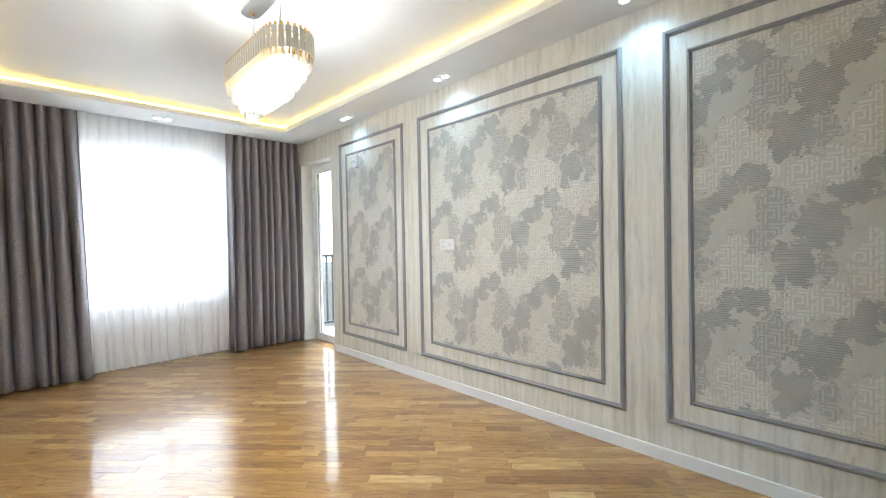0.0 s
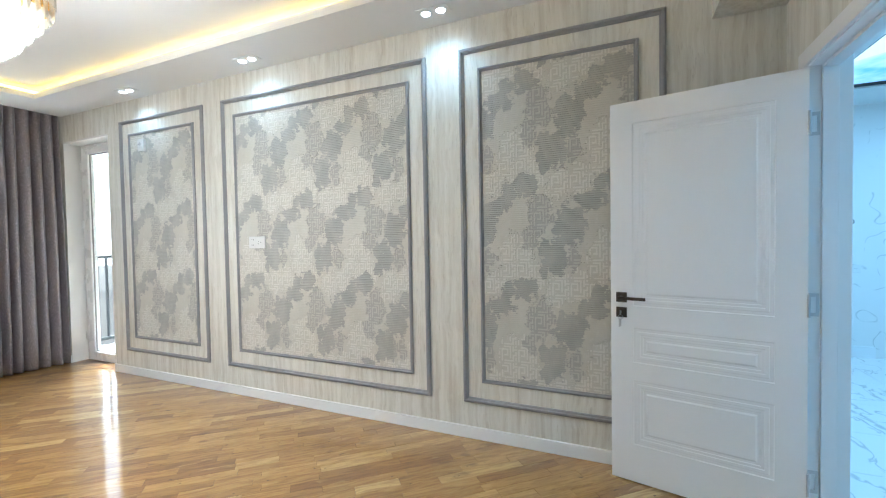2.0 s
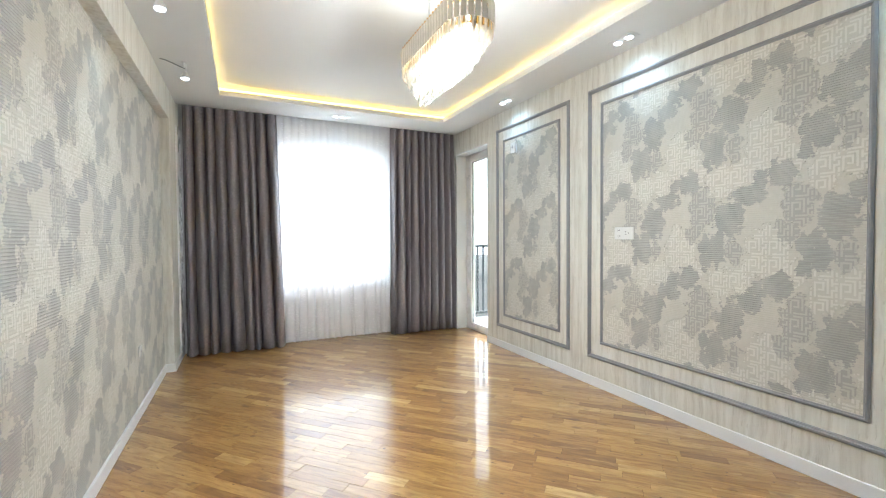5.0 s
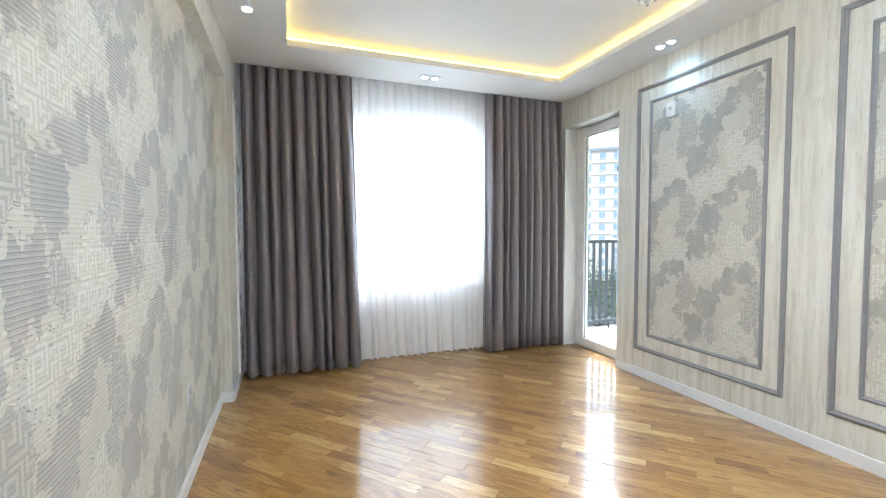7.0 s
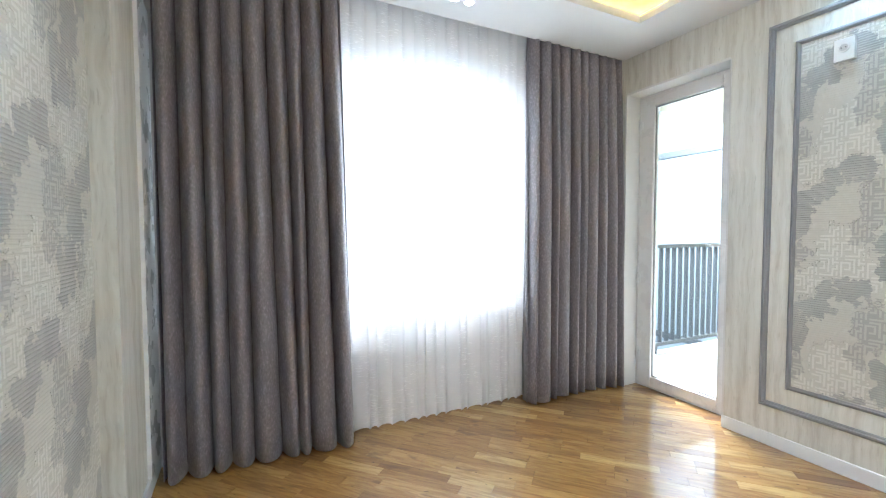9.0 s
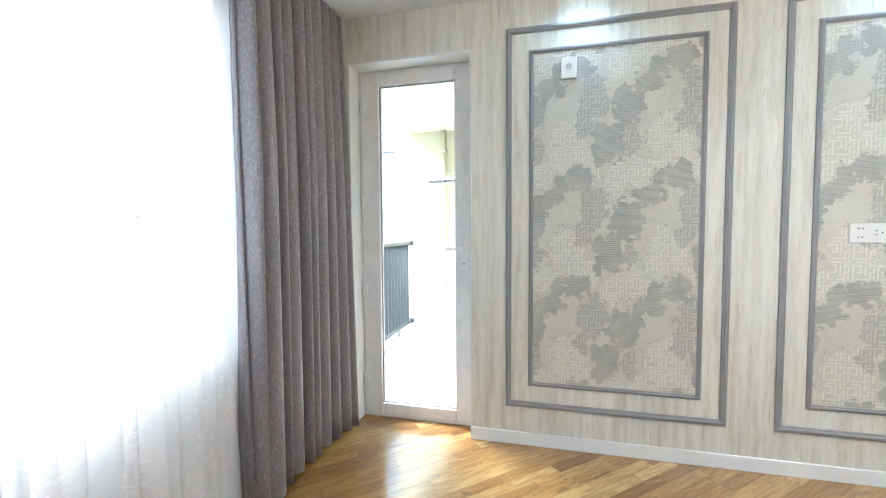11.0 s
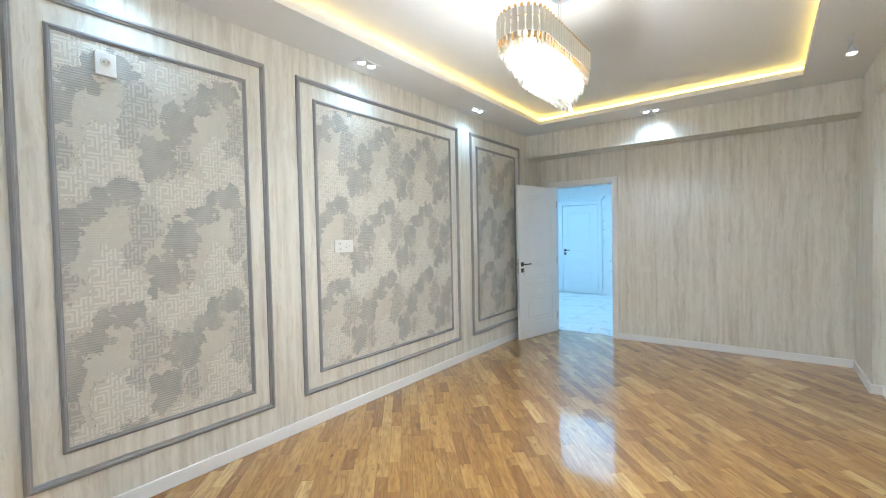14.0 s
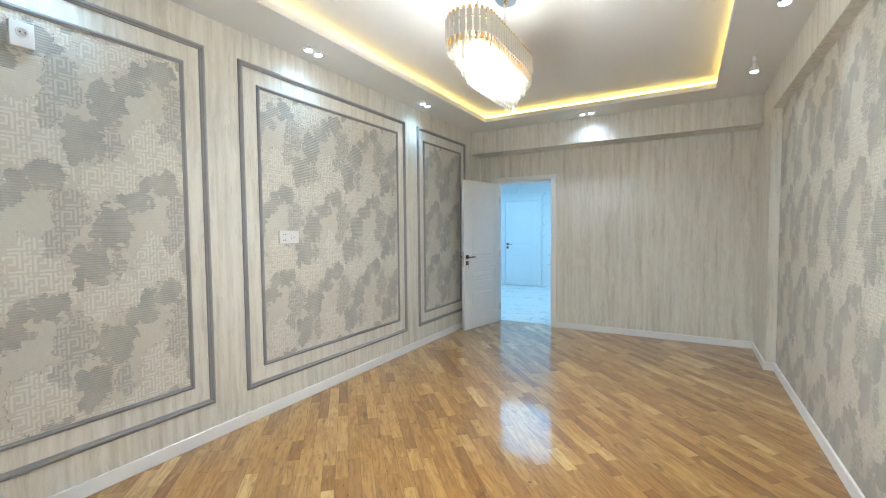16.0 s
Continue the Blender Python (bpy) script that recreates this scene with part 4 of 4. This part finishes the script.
bars = [(x, x + 0.02, -3.2, -0.85, HZ + 0.015, HZ + 0.04) for x in (2.2, 3.5, 4.9, 6.28)] + [(2.2, 6.3, y, y + 0.02, HZ + 0.01, HZ + 0.04) for y in (-3.2, -2.0, -0.87)]
setting("hall_ceiling_bars", M_DARK, "thin black bars across the cloud ceiling", "trim", *bars)
setting("hall_floor", M_BOARD, "bed of the hallway tiles", "floor", (HX0, HX1, HY0, -0.10, -0.1, -0.012))
setting("hall_baseboard", M_SKIRT, "white hallway skirting board", "baseboard", (HX0, 4.04, HY0, HY0 + 0.016, 0, 0.12), (5.03, HX1, HY0, HY0 + 0.016, 0, 0.12), (HX1 - 0.016, HX1, HY0 + 0.016, -1.86, 0, 0.12), (HX1 - 0.016, HX1, -1.62, -0.17, 0, 0.12))
dr = root("door_3", "closed white panelled door across the hallway", "door", (4.13, HY0 + 0.002, 0.012), kind="structure")
bm = bmesh.new()
panelled_leaf(bm, 0.81, 2.0, 0.03, LEAF)
part("leaf", bm, M_WHITE, dr)
lever(dr, 0.755, 0.03, 0.985, 1, -1, M_BRONZE)
f3 = root("hall_door_frame", "white casing with a stepped cornice round the hallway door", "door frame", (4.53, HY0, 0), kind="structure")
for nm, b in (("casing", (4.04, 4.122, HY0, HY0 + 0.045, 0, 2.03)), ("casing", (4.948, 5.03, HY0, HY0 + 0.045, 0, 2.03)), ("head", (4.04, 5.03, HY0, HY0 + 0.045, 2.03, 2.12)),
              ("cornice", (4.01, 5.06, HY0, HY0 + 0.07, 2.12, 2.155)), ("cornice", (3.98, 5.09, HY0, HY0 + 0.09, 2.155, 2.20))):
    under(f3, boxes(nm, M_WHITE, b, bev=0.004))
f4 = root("hall_end_casing", "white door casing on the hallway end wall", "door frame", (HX1, -1.9, 0), kind="structure")
for nm, b in (("casing", (HX1 - 0.03, HX1, -1.96, -1.86, 0, 2.10)), ("cornice", (HX1 - 0.06, HX1, -2.9, -1.82, 2.10, 2.20))):
    under(f4, boxes(nm, M_WHITE, b, bev=0.004))
M_WINE = painted("dark wine door leaf", (0.035, 0.012, 0.016), 0.3, 0.2)
setting("door_4", M_WINE, "dark wine-coloured door at the end of the hallway", "door", (HX1 - 0.02, HX1, -2.84, -1.96, 0.005, 2.08))
plate("socket", "white socket and blank plate on the hallway wall", "socket", "x", (HX1, -1.42, 0.93), 0.16, 0.085, 0.01, [("slot", -0.045, 0, 0.005, 0.005), ("slot", -0.03, 0, 0.005, 0.005)])
wl = root("wall_light_outlet", "capped wire outlet on the hallway wall", "wire outlet", (HX1, -1.42, 1.42))
bm = bmesh.new()
rod(bm, (0, 0, 0), (-0.01, 0, 0), 0.03, 0.028, 16)
part("cup", bm, M_DARK, wl)
bm = bmesh.new()
rod(bm, (-0.009, 0, 0), (-0.016, 0, 0), 0.019, 0.017, 16)
part("cap", bm, M_SWITCH, wl)

# ---- loggia ----
LX1 = 6.60
setting("loggia_floor", M_TILE, "pale tiled balcony floor", "floor", (XR + 0.25, LX1 + 0.3, 4.2, 7.02, -0.12, -0.01))
setting("loggia_ceiling", M_CREAMW, "cream balcony ceiling", "ceiling", (XR + 0.25, LX1 + 0.3, 4.2, 7.02, 2.62, 2.80))
setting("loggia_wall_end", M_CREAMW, "cream plastered end wall of the balcony", "wall", (LX1, LX1 + 0.3, 4.2, 7.14, -3.0, 2.62), (LX1, LX1 + 0.3, 7.02, 7.14, 2.62, 5.6))
setting("loggia_wall_back", M_CREAMW, "cream plastered back wall of the balcony", "wall", (XR + 0.25, LX1, 4.05, 4.2, -0.1, 2.62))
rg = root("balcony_railing", "grey metal balcony railing with flat upright slats", "railing", (5.3, 6.93, 0.0))
under(rg, boxes("top_rail", M_RAIL, (4.06, 6.55, 6.905, 6.955, 1.135, 1.175), bev=0.003))
under(rg, boxes("bottom_rail", M_RAIL, (4.06, 6.55, 6.91, 6.95, 0.075, 0.115), bev=0.003))
bm = bmesh.new()
box(bm, -0.007, 0.007, -0.022, 0.022, 0.115, 1.135)
sl = made("slat", bm, M_RAIL)
x = 4.12
while x < 6.52:
    o = new("slat", sl)
    o.parent = rg
    o.matrix_basis = Matrix.Translation((x - 5.3, 0, 0))
    x += 0.105
for x in (4.9, 6.1):
    under(rg, boxes("foot", M_RAIL, (x - 0.012, x + 0.012, 6.92, 6.94, -0.01, 0.075)))
for z in (0.095, 1.155):
    under(rg, boxes("wall_bracket", M_RAIL, (6.55, 6.60, 6.89, 6.97, z - 0.03, z + 0.03), bev=0.003))

bo = root("gas_boiler", "white wall-hung gas boiler with a steel flue", "boiler", (LX1, 5.66, 1.05))
under(bo, boxes("casing", M_WHITE, (LX1 - 0.30, LX1, 5.47, 5.86, 1.10, 1.78), bev=0.008))
under(bo, boxes("display", M_DARK, (LX1 - 0.304, LX1 - 0.30, 5.62, 5.68, 1.30, 1.33)))
under(bo, boxes("seam", M_RAIL, (LX1 - 0.303, LX1 - 0.30, 5.48, 5.85, 1.225, 1.229)))
bm = bmesh.new()
rod(bm, (LX1 - 0.15, 5.66, 1.78), (LX1 - 0.15, 5.66, 1.90), 0.05, n=16)
path = [Vector((LX1 - 0.15, 5.66 + 0.10 * (1 - math.cos(a)), 1.88 + 0.10 * math.sin(a))) for a in (0, 0.4, 0.8, 1.2, 1.57)]
for p, q in zip(path, path[1:]):
    rod(bm, p, q, 0.05, n=16)
rod(bm, path[-1], (LX1 - 0.15, 6.62, 1.96), 0.05, n=16)
under(bo, part("flue", bm, M_STEEL, None, "bent steel flue pipe", True))
for i, (y, m) in enumerate(((5.55, M_COPPER), (5.62, M_STEEL), (5.69, M_YELLOW), (5.76, M_COPPER))):
    bm = bmesh.new()
    rod(bm, (LX1 - 0.06, y, 1.10), (LX1 - 0.06, y, 0.42), 0.009, n=10)
    rod(bm, (LX1 - 0.06, y, 0.95), (LX1 - 0.06, y, 0.90), 0.018, n=10)
    under(bo, part("pipe", bm, m))
gm = root("gas_meter", "cream gas meter box with brass cocks on the balcony wall", "gas meter", (LX1, 6.07, 1.5))
under(gm, boxes("case", M_CREAMW, (LX1 - 0.12, LX1, 5.96, 6.19, 1.46, 1.69), bev=0.012))
under(gm, boxes("dial", M_STEEL, (LX1 - 0.124, LX1 - 0.12, 6.0, 6.15, 1.55, 1.64)))
for y in (6.01, 6.14):
    bm = bmesh.new()
    rod(bm, (LX1 - 0.06, y, 1.69), (LX1 - 0.06, y, 1.78), 0.012, n=10)
    rod(bm, (LX1 - 0.06, y - 0.02, 1.75), (LX1 - 0.06, y + 0.02, 1.75), 0.014, n=10)
    under(gm, part("cock", bm, M_YELLOW))
pp = root("wall_pipe", "cream riser pipe on the balcony end wall", "pipe", (LX1, 6.45, 0))
bm = bmesh.new()
rod(bm, (LX1 - 0.05, 6.45, -0.01), (LX1 - 0.05, 6.45, 2.62), 0.035, n=16)
under(pp, part("tube", bm, M_CREAMW, smooth=True))
for z in (0.6, 1.5, 2.35):
    under(pp, boxes("clip", M_STEEL, (LX1 - 0.09, LX1, 6.41, 6.49, z - 0.01, z + 0.01)))

# ---- outdoors ----
bm = bmesh.new()
z0, z1 = -12.0, 240.0
rim = [(330 * math.sin(a), 330 * math.cos(a)) for a in [radians(-80 + 10 * k) for k in range(20)]]
for (xa, ya), (xb, yb) in zip(rim, rim[1:]):
    bm.faces.new([bm.verts.new(q) for q in ((xa, ya, z0), (xb, yb, z0), (xb, yb, z1), (xa, ya, z1))])
bmesh.ops.remove_doubles(bm, verts=bm.verts[:], dist=0.01)
tagged(part("backdrop", bm, M_HAZE), "bright white hazy sky beyond the houses", "sky", kind="structure")
setting("ground", M_GROUND, "pale open ground below the house", "ground", (-900, 900, -900, 900, -12.2, -12.0))
wing = root("house_wing", "pale grey rendered wing of the house with a slab band", "building", (7.3, 8.3, -12))
under(wing, boxes("wall", M_WING, (7.3, 12, 7.2, 9.4, -12, 16)))
for k in range(-4, 6):
    under(wing, boxes("band", M_RAIL, (7.28, 7.3, 7.2, 9.4, 2.52 + 3.0 * k, 2.62 + 3.0 * k)))


def block(label, x, y, w, d, floors, mat, turn):
    b = root("apartment_building", label, "building", (x, y, -12))
    h = floors * 3.1
    boxes("wall", mat, (-w / 2, w / 2, -d / 2, d / 2, 0, h)).parent = b
    boxes("roof", M_CONC, (-w / 2 - 0.3, w / 2 + 0.3, -d / 2 - 0.3, d / 2 + 0.3, h, h + 0.8)).parent = b
    bm = bmesh.new()
    box(bm, -0.75, 0.75, -0.06, 0.02, 0, 1.6)
    me_g = made("window", bm, M_BLUEGLASS)
    bm = bmesh.new()
    box(bm, -0.9, 0.9, -0.14, -0.02, -0.15, -0.02)
    box(bm, -0.04, 0.04, -0.10, -0.06, 0, 1.6)
    me_f = made("sill", bm, M_PLASTER)
    for f in range(floors):
        n = int(w / 3.4)
        for i in range(n):
            o = new("window", me_g)
            o.parent = b
            o.location = (-w / 2 + (i + 0.5) * w / n, -d / 2, f * 3.1 + 1.0)
            s = new("sill", me_f)
            s.parent = o
        o = boxes("cornice", M_PLASTER, (-w / 2 - 0.1, w / 2 + 0.1, -d / 2 - 0.15, -d / 2, f * 3.1 + 3.0, f * 3.1 + 3.1))
        o.parent = b
    b.rotation_euler = (0, 0, radians(turn))
    return b


block("tan stone apartment building with rows of blue windows", 88, 92, 46, 14, 11, M_TAN, -42)
block("pale apartment building standing farther off", -16, 60, 34, 14, 8, M_CONC, 10)


def tree(x, y, height, spread, seed, label):
    """Tapered trunk, limbs and a crown of many small leaf clumps with gaps."""
    rnd = random.Random(seed)
    tr = root("tree", label, "tree", (x, y, -12), "trees below the balcony")
    bm = bmesh.new()
    rod(bm, (0, 0, 0), (0.1, 0, height * 0.35), 0.20, 0.14, 10)
    rod(bm, (0.1, 0, height * 0.35), (0, 0.1, height * 0.8), 0.14, 0.04, 8)
    ends = []
    for k in range(11):
        a, z = k * 2.4 + rnd.uniform(-0.3, 0.3), height * rnd.uniform(0.28, 0.72)
        r = spread * rnd.uniform(0.45, 0.85)
        end = Vector((r * math.cos(a), r * math.sin(a), z + height * rnd.uniform(0.08, 0.22)))
        rod(bm, (0.08, 0, z), end, 0.06, 0.015, 6)
        ends.append(end)
    ends += [Vector((0, 0, height * 0.85)), Vector((0.3, -0.2, height * 0.95))]
    part("trunk", bm, M_BARK, tr)
    bm = bmesh.new()
    for end in ends:
        for _ in range(110):
            c = end + Vector((rnd.gauss(0, 0.5), rnd.gauss(0, 0.5), rnd.gauss(0, 0.42))) * spread * 0.55
            n = Vector((rnd.gauss(0, 1), rnd.gauss(0, 1), rnd.gauss(0.6, 1))).normalized()
            a = n.orthogonal().normalized() * rnd.uniform(0.09, 0.2)
            b = n.cross(a) * rnd.uniform(0.6, 1.0)
            v = [bm.verts.new(q) for q in (c - a, c - b * 0.6 + n * 0.03, c + a, c + b * 0.6 + n * 0.03)]
            bm.faces.new(v)
    part("crown", bm, M_LEAF, tr, "dense green leaves with gaps")


for i, (x, y, h, w) in enumerate(((40, 45, 9.0, 3.4), (44.5, 44, 8.2, 3.0), (38, 49, 9.6, 3.6), (48, 49, 9.2, 3.3), (34, 41, 7.4, 2.9))):
    tree(x, y, h, w, 40 + i, "leafy green tree standing on the ground below")


# ---- hallway tiles ----
hf = bpy.data.objects["hall_floor"]
xs = [HX0 + 0.6 * i for i in range(int((HX1 - HX0) / 0.6) + 1)] + [HX1]
ys = [HY0, HY0 + 0.23] + [HY0 + 0.23 + 1.2 * i for i in (1, 2, 3)]
for x0, x1 in zip(xs, xs[1:]):
    for y0, y1 in zip(ys, ys[1:]):
        if x1 - x0 > 0.02:
            boxes("tile", M_TILE, (x0 + 0.0015, x1 - 0.0015, y0 + 0.0015, y1 - 0.0015, -0.011, 0.0)).parent = hf

setting("threshold", M_STEEL, "slim steel strip between parquet and tiles", "threshold", (DX0 + 0.014, DX1 - 0.014, -0.10, -0.085, -0.01, 0.003))

# ---- parquet ----
floor = setting("floor", M_BOARD, "glossy oak parquet floor laid diagonally in staves", "floor", (XN, XR, 0, YW, -0.12, -0.012), (DX0, DX1, -0.085, 0, -0.12, -0.012), (XR, FX1, GY0, GY1, -0.12, -0.012))


def clip(poly, axis, limit, keep_less):
    out = []
    for a, b in zip(poly, poly[1:] + poly[:1]):
        ia = (a[axis] <= limit) == keep_less
        ib = (b[axis] <= limit) == keep_less
        if ia:
            out.append(a)
        if ia != ib:
            k = (limit - a[axis]) / (b[axis] - a[axis])
            out.append((a[0] + k * (b[0] - a[0]), a[1] + k * (b[1] - a[1])))
    return out


def staves(x0, x1, y0, y1, rnd):
    """Corners of all staves of a diagonal strip floor, cut to a rectangle."""
    ux, uy = math.sin(radians(43)), -math.cos(radians(43))
    vx, vy = -uy, ux
    wid = 0.0705
    for r in range(-20, 150):
        v0 = r * wid - 2.5
        u = -6.5 - rnd.random() * 0.4
        while u < 4.5:
            l = rnd.choice((0.24, 0.30, 0.36, 0.42, 0.46, 0.50))
            gap = 0.0006
            poly = [(ux * a + vx * b, uy * a + vy * b) for a, b in ((u + gap, v0 + gap), (u + l - gap, v0 + gap), (u + l - gap, v0 + wid - gap), (u + gap, v0 + wid - gap))]
            u += l
            for ax, lim, less in ((0, x1, True), (0, x0, False), (1, y1, True), (1, y0, False)):
                poly = clip(poly, ax, lim, less) if poly else poly
            if len(poly) >= 3:
                area = abs(sum(a[0] * b[1] - b[0] * a[1] for a, b in zip(poly, poly[1:] + poly[:1]))) / 2
                if area > 2e-5:
                    yield poly


def slab(bm, poly, z0, z1):
    """One stave, lying a hair out of level."""
    tx, ty = rnd.gauss(0, 0.0022), rnd.gauss(0, 0.0022)
    cx, cy = sum(p[0] for p in poly) / len(poly), sum(p[1] for p in poly) / len(poly)
    lo = [bm.verts.new((x, y, z0)) for x, y in poly]
    hi = [bm.verts.new((x, y, z1 + tx * (x - cx) + ty * (y - cy))) for x, y in poly]
    bm.faces.new(hi)
    for i in range(len(poly)):
        j = (i + 1) % len(poly)
        bm.faces.new((lo[i], lo[j], hi[j], hi[i]))


rnd = random.Random(11)
rest = bmesh.new()
count = 0
whole = None
for poly in staves(XN, XR, 0.0, YW, rnd):
    cx, cy = sum(p[0] for p in poly) / len(poly), sum(p[1] for p in poly) / len(poly)
    if 0.75 < cx < 2.6 and 1.9 < cy < 6.2 and count < 300:
        bm = bmesh.new()
        slab(bm, poly, -0.010, 0.0)
        part("stave", bm, M_OAK, floor)
        count += 1
    else:
        slab(rest, poly, -0.010, 0.0)
for area in ((DX0, DX1, -0.085, -0.0004), (XR + 0.0004, FX0 + 0.012, GY0, GY1)):
    for poly in staves(*area, rnd):
        slab(rest, poly, -0.010, 0.0)
tagged(part("stave_field", rest, M_OAKJ, floor), "further oak staves of the same floor", kind="stuff")
